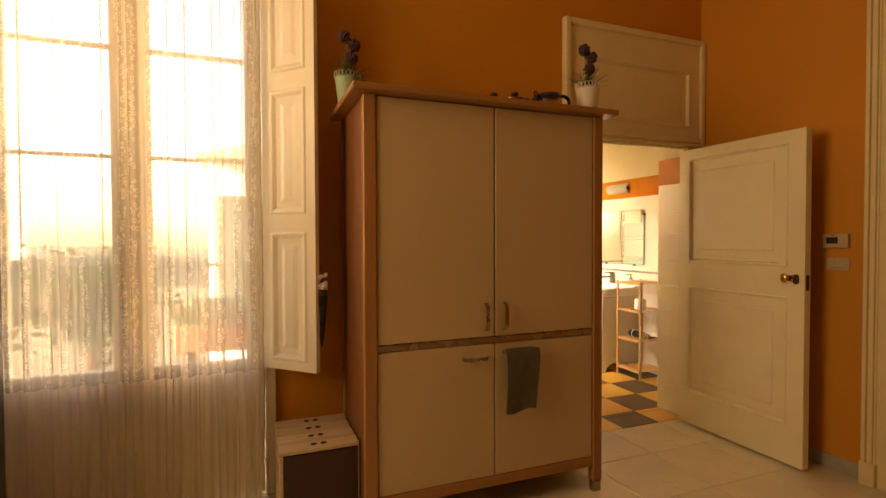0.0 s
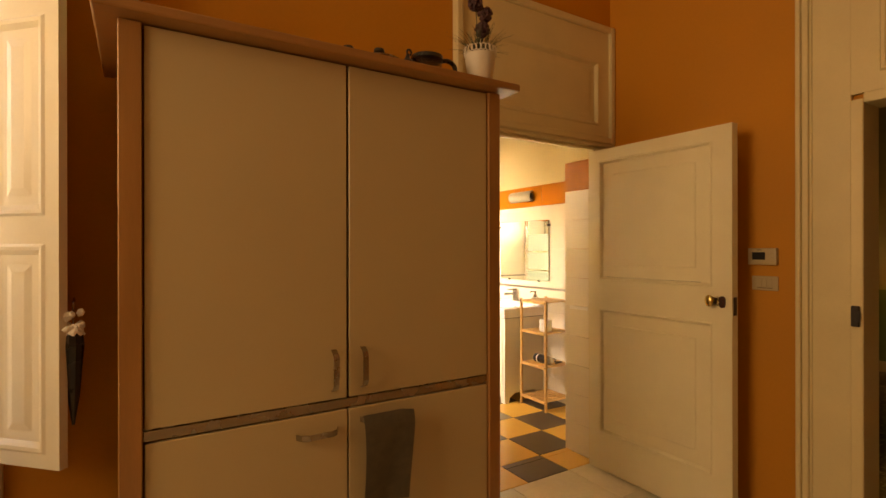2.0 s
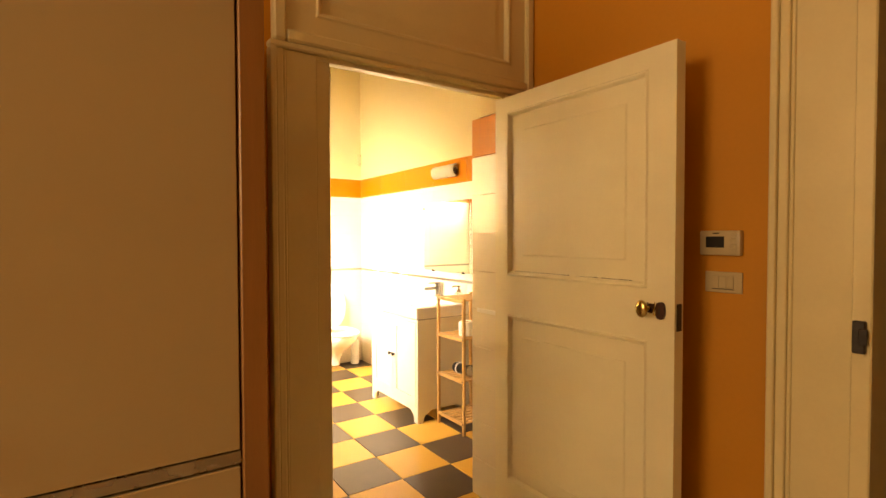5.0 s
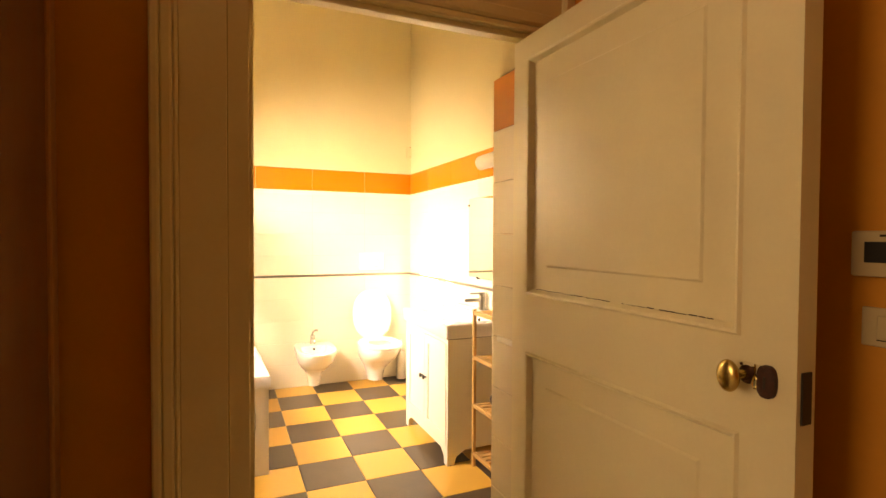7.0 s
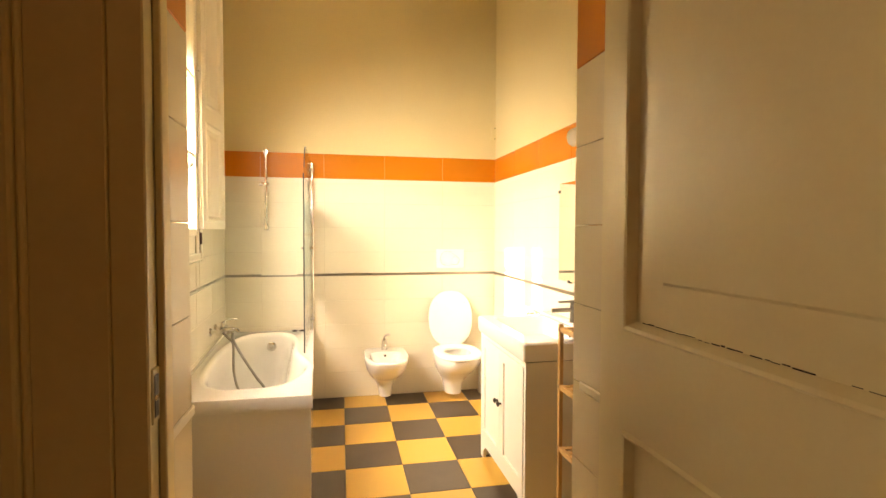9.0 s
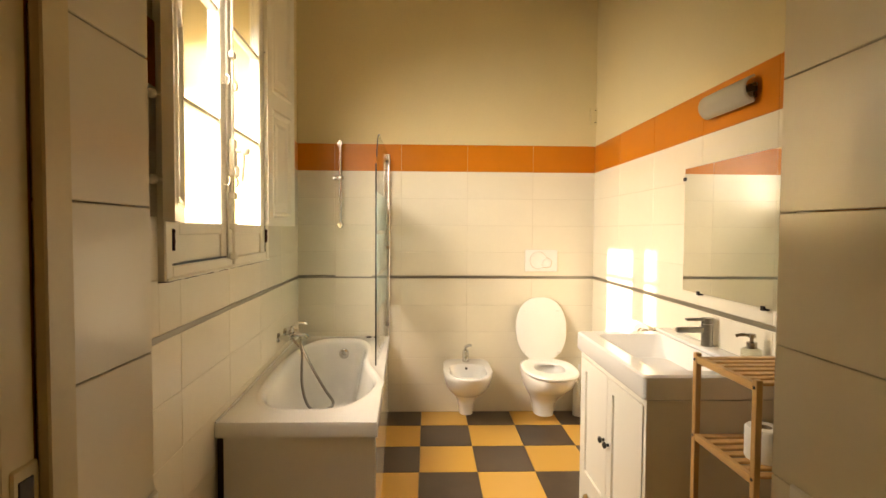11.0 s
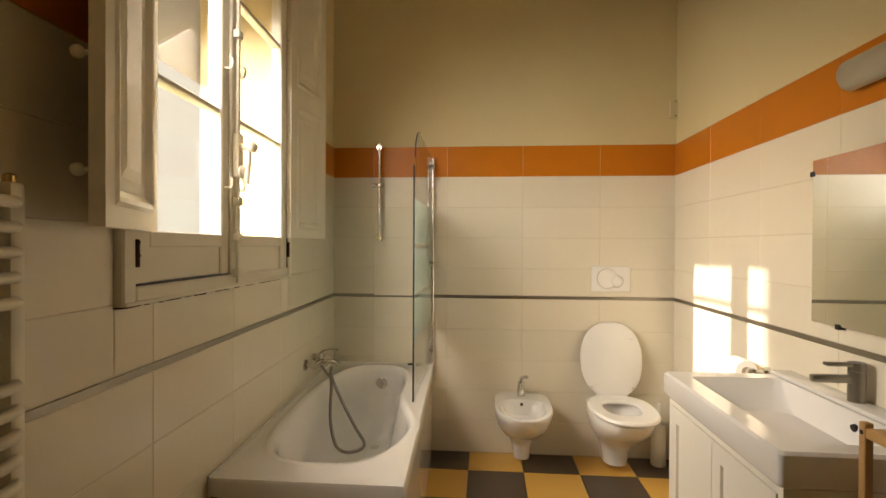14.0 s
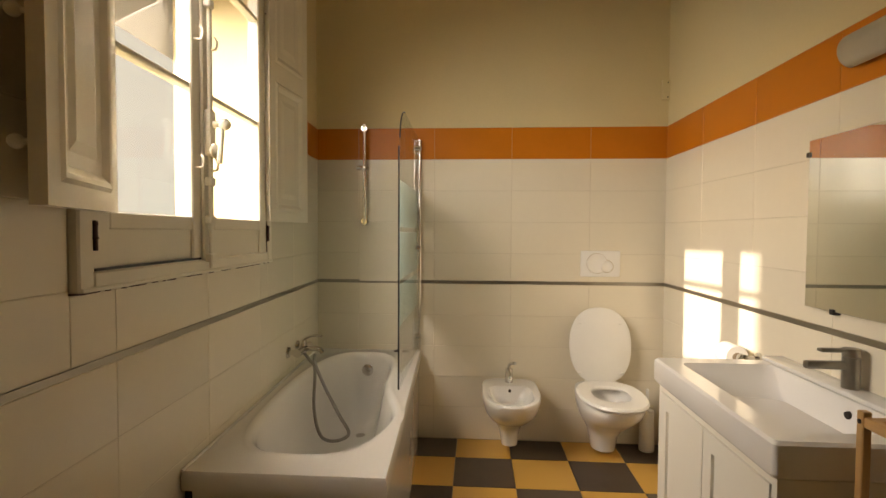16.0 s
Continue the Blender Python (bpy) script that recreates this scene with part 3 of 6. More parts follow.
# skirting in the kitchen
solo("baseboard_east_kitchen", box(B(), XR - 0.014, XR, 2.062, YK - 0.031, 0, 0.085, 0.003), SKIRT, label="low grey stone skirting", category="baseboard", kind="structure")


# ---- windows ----
def casement(parent, u0, u1, z0, z1, stile, y0, y1, glass_z0, bars, name="casement"):
    """A glazed leaf with a solid foot, glazing bars and panes, in the parent's axes (x along, y to the room)."""
    bm = B()
    box(bm, u0, u0 + stile, y0, y1, z0, z1, 0.005)
    box(bm, u1 - stile, u1, y0, y1, z0, z1, 0.005)
    box(bm, u0 + stile, u1 - stile, y0 + 0.001, y1 - 0.001, glass_z0 - 0.045, glass_z0, 0.004)
    box(bm, u0 + stile, u1 - stile, y0 + 0.001, y1 - 0.001, z1 - 0.06, z1, 0.004)
    box(bm, u0 + stile, u1 - stile, y0 + 0.010, y1 - 0.010, z0, glass_z0 - 0.045)
    c = part(name, bm, SHUTWHITE, parent)
    zs = [glass_z0, *bars, z1 - 0.06]
    for z in bars:
        part("glazing_bar", box(B(), u0 + stile, u1 - stile, y0 + 0.006, y1 - 0.006, z - 0.009, z + 0.009, 0.003), SHUTWHITE, c)
    for a, b in zip(zs, zs[1:]):
        p = part("pane", box(B(), u0 + stile - 0.004, u1 - stile + 0.004, (y0 + y1) / 2 - 0.0015, (y0 + y1) / 2 + 0.0015, a, b), PANE, c)
        p.visible_shadow = False
    return c


def shutter(name, at, rz, w, z0, z1, splits, label, group, knobs=False):
    """A panelled inside shutter that swings about its edge at x 0."""
    s = thing(name, at=at, rz=rz, label=label, category="shutter", group=group)
    ps = [(0.055, w - 0.055, a + 0.045, b - 0.045) for a, b in zip([z0, *splits], [*splits, z1])]
    part("leaf", panelled_leaf(B(), w, z0, z1, 0.028, ps, 0.008, 0.036), SHUTWHITE, s)
    for z in (z0 + 0.11, z0 + 0.335) if knobs else ():
        bm = B()
        cyl(bm, (w - 0.02, 0, z), (w - 0.02, -0.017, z), 0.005, n=10)
        ball(bm, (w - 0.02, -0.024, z), 0.013)
        part("knob", bm, SHUTWHITE, s, smooth=True)
    for z in (z0 + 0.12, z1 - 0.2):
        part("hinge", cyl(B(), (-0.006, 0.014, z), (-0.006, 0.014, z + 0.07), 0.007, n=10), SHUTWHITE, s, smooth=True)
    return s


# bathroom window, in the west wall's axes
win = thing("window_1", at=(LX0, FARY, 0), rz=LTURN, label="white painted casement window with solid lower panels", category="window", kind="structure")
bm = B()
frame_ring(bm, WIN_U0 - 0.012, WIN_U1 + 0.012, WIN_Z0 - 0.005, WIN_Z1, 0.05, -0.05, 0.030, bevel=0.005)
part("window_frame", bm, SHUTWHITE, win)
casement(win, WIN_U0 + 0.038, 1.5575, 1.2365, WIN_Z1 - 0.055, 0.076, -0.028, 0.022, 1.395, (1.822, 2.276))
casement(win, 1.5635, WIN_U1 - 0.038, 1.2365, WIN_Z1 - 0.055, 0.070, -0.028, 0.022, 1.395, (1.822, 2.276))
bm = B()
box(bm, 1.5375, 1.5835, 0.0225, 0.034, 1.250, WIN_Z1 - 0.06, 0.004)
part("meeting_bead", bm, SHUTWHITE, win)
# black strip in place of the shade in the gap under the casement
part("weather_strip", box(B(), 1.585, 2.095, 0.0095, 0.0240, 1.2505, 1.2575), BLACKPL, win, "dark strip standing in for the shaded gap under the casement")
bolt = part("espagnolette_bolt", cyl(B(), (1.5605, 0.046, 1.22), (1.5605, 0.046, WIN_Z1 - 0.08), 0.0065, n=10), SHUTWHITE, win, "painted iron espagnolette bolt", smooth=True)
for z in (1.24, 1.37, 1.50, 2.10, 2.60):
    part("bolt_guide", box(B(), 1.5425, 1.5785, 0.034, 0.058, z, z + 0.03, 0.004), SHUTWHITE, bolt)
bm = B()
box(bm, 1.5375, 1.5835, 0.034, 0.060, 1.60, 1.76, 0.01, 2)
cyl(bm, (1.5605, 0.06, 1.71), (1.5605, 0.092, 1.71), 0.012)
ball(bm, (1.5605, 0.098, 1.71), 0.020)
ball(bm, (1.5605, 0.062, 1.62), 0.026, 1, 0.5, 1)
tube(bm, smooth_path([(1.5605, 0.085, 1.71), (1.5675, 0.09, 1.67), (1.5755, 0.088, 1.61), (1.5735, 0.085, 1.575)]), 0.009)
part("bolt_handle", bm, SHUTWHITE, bolt, smooth=True)
for u in (1.5095, 1.6115):
    for z in (1.56, 1.98, 2.4):
        part("hook", tube(B(), smooth_path([(u, 0.022, z), (u, 0.045, z), (u, 0.05, z + 0.025), (u, 0.04, z + 0.04)], 4), 0.004, 8), SHUTWHITE, bolt, smooth=True)
for u in (WIN_U0 + 0.0365, WIN_U1 - 0.0395):
    part("open_joint", box(B(), u, u + 0.003, 0.0205, 0.0242, 1.245, WIN_Z1 - 0.06), GAP, win, "dark open joint beside the casement")
for u in (WIN_U0 + 0.040, WIN_U1 - 0.040):
    for z in (1.30, 2.30):
        bm = cyl(B(), (u, 0.030, z), (u, 0.030, z + 0.060), 0.0065, n=10)
        ball(bm, (u, 0.030, z + 0.064), 0.008, u=10, v=6)
        ball(bm, (u, 0.030, z + 0.030), 0.009, 1, 1, 0.6, 10, 6)
        part("hinge", bm, RUST, win, "rusted iron hinge", smooth=True)
part("sill_bead", box(B(), WIN_U0 - 0.010, WIN_U1 + 0.010, 0.0305, 0.036, WIN_Z0 - 0.002, WIN_Z0 + 0.010, 0.003), SHUTWHITE, win, "chipped painted bead under the frame")
rk = random.Random(21)
bm = B()
for k in range(46):
    u, l = rk.uniform(WIN_U0, WIN_U1), rk.uniform(0.004, 0.03)
    z = WIN_Z0 - 0.0035 + rk.uniform(-0.0012, 0.0012)
    box(bm, u, u + l, 0.0090, 0.0335, z - 0.0012, z + 0.0012)
part("paint_chips", bm, RUST, win, "brown chips along the lower edge")
la = radians(LTURN)
Lu, Ln = Vector((math.cos(la), math.sin(la), 0)), Vector((-math.sin(la), math.cos(la), 0))


def on_left(u, n, z=0.0):
    """A place on the bathroom's west wall: u along it from the far corner, n off it."""
    p = Vector((LX0, FARY, 0)) + Lu * u + Ln * n
    return (p.x, p.y, z)


shutter("window_shutter", on_left(0.985, 0.046), LTURN + 180 - 8.5, 0.40, 1.392, 2.95, (2.087,), "white panelled inside shutter folded back against the wall", "bathroom window shutters")
shutter("window_shutter", on_left(2.036, 0.010), LTURN + 19.2, 0.405, 1.392, 2.95, (2.087,), "white panelled inside shutter standing half open", "bathroom window shutters", True)

# kitchen window
kwin = thing("window_2", at=(0, YK, 0), label="tall white french window with glazing bars over solid panels", category="window", kind="structure")
bm = B()
frame_ring(bm, -0.735, 0.595, 0.0, 2.98, 0.055, -0.03, 0.06, bottom=False, bevel=0.005)
part("window_frame", bm, SHUTWHITE, kwin)


def k_leaf(u0, u1):
    c = casement(kwin, u0, u1, 0.02, 2.92, 0.085, -0.012, 0.035, 0.74, (1.25, 1.79, 2.32))
    bm = B()
    moulded_panel(bm, u0 + 0.11, u1 - 0.11, 0.13, 0.62, -0.004, 0.004, 0.03)
    part("foot_panel", bm, SHUTWHITE, c)


k_leaf(-0.655, -0.071)
k_leaf(-0.069, 0.535)
part("meeting_bead", box(B(), -0.095, -0.045, -0.026, -0.0125, 0.02, 2.92, 0.004), SHUTWHITE, kwin)
kb = part("espagnolette_bolt", cyl(B(), (-0.07, -0.038, 0.05), (-0.07, -0.038, 2.9), 0.007, n=10), SHUTWHITE, kwin, smooth=True)
bm = B()
box(bm, -0.095, -0.045, -0.055, -0.027, 0.98, 1.12, 0.008, 2)
ball(bm, (-0.07, -0.075, 1.09), 0.02)
part("bolt_handle", bm, SHUTWHITE, kb, smooth=True)
for z in (0.12, 0.60, 1.6):
    part("hinge", cyl(B(), (0.545, -0.035, z), (0.545, -0.035, z + 0.09), 0.008, n=10), SHUTWHITE, kwin, smooth=True)
shutter("window_shutter", (0.535, YK - 0.042, 0), -45.0, 0.345, 0.700, 2.95, (1.465, 2.20), "ivory panelled inside shutter swung open beside the curtain", "kitchen window shutters")
shutter("window_shutter", (-0.69, YK - 0.042, 0), 180 + 20.0, 0.42, 0.705, 2.95, (1.465, 2.20), "ivory panelled inside shutter folded back", "kitchen window shutters")


# ---- outside ----
solo("ground", box(B(), -400, 400, -400, 400, -3.6, -3.4), EARTH, label="dry sunlit ground running to the horizon", category="ground", kind="structure")
balcony = thing("balcony", at=(-0.1, YB, -0.12), label="small balcony with a dark iron railing", category="balcony", kind="structure")
part("slab", box(B(), -1.3, 1.2, YB + 0.002, 4.30, -0.20, -0.04, 0.01), SKIRT, balcony, world=True)
part("top_rail", box(B(), -1.3, 1.2, 4.235, 4.275, 0.93, 0.955, 0.004), IRON, balcony, world=True)
part("bottom_rail", box(B(), -1.3, 1.2, 4.24, 4.27, 0.05, 0.07, 0.003), IRON, balcony, world=True)
rail_me = mesh_of("baluster", cyl(B(), (0, 0, 0.07), (0, 0, 0.93), 0.007, n=8), IRON, True)
for k in range(20):
    o = new("baluster", rail_me)
    o.parent = balcony
    o.location = Vector((-1.25 + k * 0.128, 4.255, 0)) - ORIGIN[balcony]

planter = thing("balcony_planter", at=(0.32, 4.10, -0.04), label="terracotta trough with dry brown plants on the balcony", category="planter")
bm = B()
box(bm, 0.0, 0.66, 4.0, 4.20, 0.62, 0.80, 0.012)
part("trough", bm, TERRA, planter, world=True)
for x in (0.08, 0.55):
    part("leg", box(B(), x, x + 0.05, 4.05, 4.16, -0.04, 0.62, 0.004), IRON, planter, world=True)
rng = random.Random(4)
bm = B()
for k in range(260):
    x, y = rng.uniform(0.02, 0.64), rng.uniform(4.02, 4.18)
    h, a = rng.uniform(0.05, 0.24), rng.uniform(0, 6.28)
    dx, dy = math.cos(a) * 0.05, math.sin(a) * 0.05
    w = 0.010
    p = [(x - w, y, 0.79), (x + w, y, 0.79), (x + dx + w, y + dy, 0.79 + h * 0.7), (x + dx * 1.6, y + dy * 1.6, 0.79 + h)]
    bm.faces.new([bm.verts.new(q) for q in p])
part("plants", bm, LEAFGREEN, planter, world=True)

# neighbour's house with louvred shutters
house = thing("neighbour_house", at=(3.2, 10.5, -3.4), label="cream neighbouring house with louvred shutters", category="house")
bm = wall_with_holes(B(), -0.15, 7.0, -3.4, 2.7, 9.4, 9.7, [(0.55, 1.35, 0.4, 2.0), (3.0, 3.8, 0.4, 2.0)])
box(bm, -0.15, 0.15, 9.7, 13.0, -3.4, 2.7)
box(bm, 6.7, 7.0, 9.7, 13.0, -3.4, 2.7)
box(bm, 0.15, 6.7, 12.7, 13.0, -3.4, 2.7)
part("wall", bm, FACADE, house, world=True)
bm = B()
rr = [[(-0.30, 9.15, 2.7), (7.3, 9.15, 2.7), (7.3, 13.3, 2.7), (-0.30, 13.3, 2.7)], [(-0.30, 9.15, 2.78), (7.3, 9.15, 2.78), (7.3, 13.3, 2.78), (-0.30, 13.3, 2.78)], [(0.6, 11.0, 3.3), (5.8, 11.0, 3.3), (5.8, 11.4, 3.3), (0.6, 11.4, 3.3)]]
loft(bm, rr)
part("roof", bm, ROOFTILE, house, world=True)
for x0 in (0.55, 3.0):
    w = part("window", box(B(), x0, x0 + 0.8, 9.60, 9.64, 0.4, 2.0), DARKGREY, house, world=True)
for x0 in (-0.02, 1.36, 2.42, 3.82):
    bm = B()
    frame_ring(bm, x0, x0 + 0.55, 0.35, 2.1, 0.06, 9.33, 9.37)
    sh = part("louvred_shutter", bm, LOUVRE, house, "grey-green louvred shutter", world=True)
    for k in range(26):
        bm = B()
        z = 0.45 + k * 0.061
        loft(bm, [[(x0 + 0.06, 9.335, z), (x0 + 0.06, 9.365, z + 0.035), (x0 + 0.06, 9.368, z + 0.029), (x0 + 0.06, 9.338, z - 0.006)], [(x0 + 0.49, 9.335, z), (x0 + 0.49, 9.365, z + 0.035), (x0 + 0.49, 9.368, z + 0.029), (x0 + 0.49, 9.338, z - 0.006)]])
        part("slat", bm, LOUVRE, sh, world=True)


def tree(at, h, crown, seed):
    """A tapered trunk with limbs under a ragged crown of leaf clumps."""
    r = random.Random(seed)
    t = thing("garden_tree", at=at, label="dense green garden tree below the window", category="tree", group="garden trees")
    bm = B()
    tube(bm, smooth_path([(0, 0, 0), (0.05, 0.04, h * 0.25), (-0.06, 0.05, h * 0.5), (0.04, 0, h * 0.72)]), 0.14)
    for k in range(7):
        a = k * 0.9 + r.random()
        cyl(bm, (0, 0, h * (0.4 + 0.04 * k)), (math.cos(a) * crown * 0.6, math.sin(a) * crown * 0.6, h * (0.62 + 0.04 * k)), 0.06, 0.02, 8)
    part("trunk", bm, DARKWOOD, t, smooth=True)
    vs, fs = [], []
    for k in range(3200):
        a, b, q = r.uniform(0, 6.283), r.uniform(-1, 1), r.random() ** 0.45
        lump = 0.75 + 0.35 * math.sin(3 * a + seed) * math.cos(2.3 * b * 2)
        rad = crown * q * lump
        c = Vector((rad * math.cos(a) * math.sqrt(1 - b * b), rad * math.sin(a) * math.sqrt(1 - b * b), h * 0.75 + rad * b * 0.8))
        u = Vector((r.gauss(0, 1), r.gauss(0, 1), r.gauss(0, 0.6))).normalized()
        w = u.cross(Vector((r.gauss(0, 1), r.gauss(0, 1), r.gauss(0, 1)))).normalized()
        s = r.uniform(0.05, 0.12)
        i = len(vs)
        vs += [c - u * s, c - w * s * 0.5, c + u * s, c + w * s * 0.5]
        fs.append((i, i + 1, i + 2, i + 3))
    me = bpy.data.meshes.new("crown")
    me.from_pydata(vs, [], fs)
    me.materials.append(LEAFGREEN)
    o = new("crown", me)
    o.parent = t


tree((-4.6, 11.0, -3.4), 5.2, 2.2, 1)
tree((-2.6, 13.0, -3.4), 4.6, 1.8, 2)
tree((-8.5, 15.0, -3.4), 6.4, 2.8, 3)

# self-lit board beyond the bathroom window; its glow stands in for outdoor brightness
solo("backdrop", box(B(), -50.4, -50.0, 40.0, 150.0, -3.4, 60.0), glow("pale_haze_glow", (1.0, 0.90, 0.76), 0.17), label="glowing pale peach board standing in for the bright distance", category="backdrop", kind="structure")

# canvas added outside the bathroom window's upper half to cut the sun there
blind = thing("sun_cut_canvas", at=on_left(1.575, -0.44, 2.15), rz=LTURN, label="added cream canvas cutting the sun from the window's upper half", category="blind")
bm = B()
rings = []
for k in range(9):
    z = 0.0 + k * 0.11
    rings.append([(-0.68, 0.004 * math.sin(k), z), (0.68, 0.004 * math.sin(k), z), (0.68, 0.004 * math.sin(k) - 0.002, z), (-0.68, 0.004 * math.sin(k) - 0.002, z)])
loft(bm, rings)
part("canvas", bm, veil("cream_canvas", (0.42, 0.41, 0.38), 0.0), blind)
part("roller", cyl(B(), (-0.70, -0.01, 0.91), (0.70, -0.01, 0.91), 0.04, n=14), SHUTWHITE, blind, smooth=True)


# drawn blind closing the added west opening, behind the fill lamp
wblind = thing("added_blind", at=(XW - 0.04, 1.85, 0.55), label="added cream roller blind closing the unseen window opening", category="blind")
part("cloth", box(B(), -0.004, 0.0, -0.8, 0.8, 0.0, 2.36), BATHPAINT, wblind)
part("roller", cyl(B(), (0, -0.8, 2.37), (0, 0.8, 2.37), 0.025, n=14), SHUTWHITE, wblind, smooth=True)
part("bottom_bar", cyl(B(), (0, -0.8, 0.008), (0, 0.8, 0.008), 0.008, n=10), SHUTWHITE, wblind, smooth=True)


# ---- kitchen things ----
cab = thing("kitchen_cupboard", at=(1.60, 2.85, 0), label="tall cupboard with cream doors in a brown beech frame", category="cupboard")
CX0, CX1, CF, CB = 0.945, 2.25, 2.520, 3.10
for x0 in (CX0, CX1 - 0.057):
    part("post", box(B(), x0, x0 + 0.057, CF, CF + 0.045, 0.06, 2.03, 0.003), BEECH, cab, world=True)
    part("foot", box(B(), x0 + 0.002, x0 + 0.055, CF + 0.003, CF + 0.042, 0.0, 0.06, 0.004), STEEL, cab, "brushed steel foot", world=True)
    part("post", box(B(), x0, x0 + 0.057, CB - 0.045, CB, 0.0, 2.03, 0.003), BEECH, cab, world=True)
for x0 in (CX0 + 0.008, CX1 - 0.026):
    part("side_board", box(B(), x0, x0 + 0.018, CF + 0.045, CB - 0.045, 0.14, 2.03), BEECHSHADE, cab, world=True)
bm = B()
box(bm, CX0 - 0.058, CX1 + 0.055, CF - 0.062, CB + 0.02, 2.032, 2.062, 0.006, 2)
part("top_board", bm, BEECHX, cab, world=True)
part("bottom_rail", box(B(), CX0 + 0.057, CX1 - 0.057, CF + 0.004, CF + 0.04, 0.145, 0.195, 0.003), BEECHX, cab, world=True)
part("carcass", box(B(), CX0 + 0.058, CX1 - 0.058, CF + 0.045, CB - 0.05, 0.15, 2.028), BEECHSHADE, cab, world=True)
part("steel_rail", box(B(), CX0 + 0.058, CX1 - 0.058, CF + 0.014, CF + 0.044, 0.862, 0.893, 0.002), STEEL, cab, "brushed steel rail", world=True)


def bow_handle(bm, x, y, z, length, upright):
    """A flat bar that bends back to the door at both ends."""
    pts = [(0, 0), (0.012, -0.022), (0.03, -0.030), (length - 0.03, -0.030), (length - 0.012, -0.022), (length, 0)]
    rings = []
    for s, d in pts:
        if upright:
            rings.append([(x - 0.009, y + d, z + s), (x + 0.009, y + d, z + s), (x + 0.009, y + d - 0.006, z + s), (x - 0.009, y + d - 0.006, z + s)])
        else:
            rings.append([(x + s, y + d, z - 0.009), (x + s, y + d, z + 0.009), (x + s, y + d - 0.006, z + 0.009), (x + s, y + d - 0.006, z - 0.009)])
    loft(bm, rings)
    return bm


mid = 1.602
for x0, x1, z0, z1, hx, hz, up in ((CX0 + 0.062, mid - 0.0045, 0.897, 2.026, mid - 0.052, 0.925, True), (mid + 0.0045, CX1 - 0.062, 0.897, 2.026, mid + 0.052, 0.925, True),
                                    (CX0 + 0.062, mid - 0.003, 0.198, 0.857, 1.425, 0.795, False), (mid + 0.003, CX1 - 0.062, 0.198, 0.857, 1.645, 0.815, False)):
    d = part("door", box(B(), x0, x1, CF + 0.010, CF + 0.028, z0, z1, 0.002), CABWHITE, cab, "cream laminate door", world=True)
    part("handle", bow_handle(B(), hx, CF + 0.010, hz, 0.14, up), STEEL, d, "brushed steel bow handle", world=True)

# dish towel over the lower door's handle
bm = B()
NX, NZ = 16, 22
rows_ = []
for j in range(NZ + 1):
    v = j / NZ
    row = []
    for i in range(NX + 1):
        u = i / NX
        x = 1.640 + u * (0.190 - 0.022 * v * v) + 0.005 * math.sin(4 * v + 2 * u)
        z = 0.838 - v * (0.315 + 0.012 * math.sin(4.5 * u + 0.5)) - 0.035 * max(0.0, u - 0.75)
        y = CF - 0.030 - 0.012 * math.sin(math.pi * min(1, v * 6) / 2) - 0.004 * math.sin(7 * u + 1.2 * v) * v - 0.003 * math.sin(3.2 * v)
        row.append(bm.verts.new((x, y, z)))
    rows_.append(row)
for a, b in zip(rows_, rows_[1:]):
    for i in range(NX):
        bm.faces.new((a[i], a[i + 1], b[i + 1], b[i]))
ret = bmesh.ops.solidify(bm, geom=bm.faces[:], thickness=0.006)
solo("dish_towel", bm, CLOTH, label="grey-olive dish towel hanging from a cupboard handle", category="towel", smooth=60)


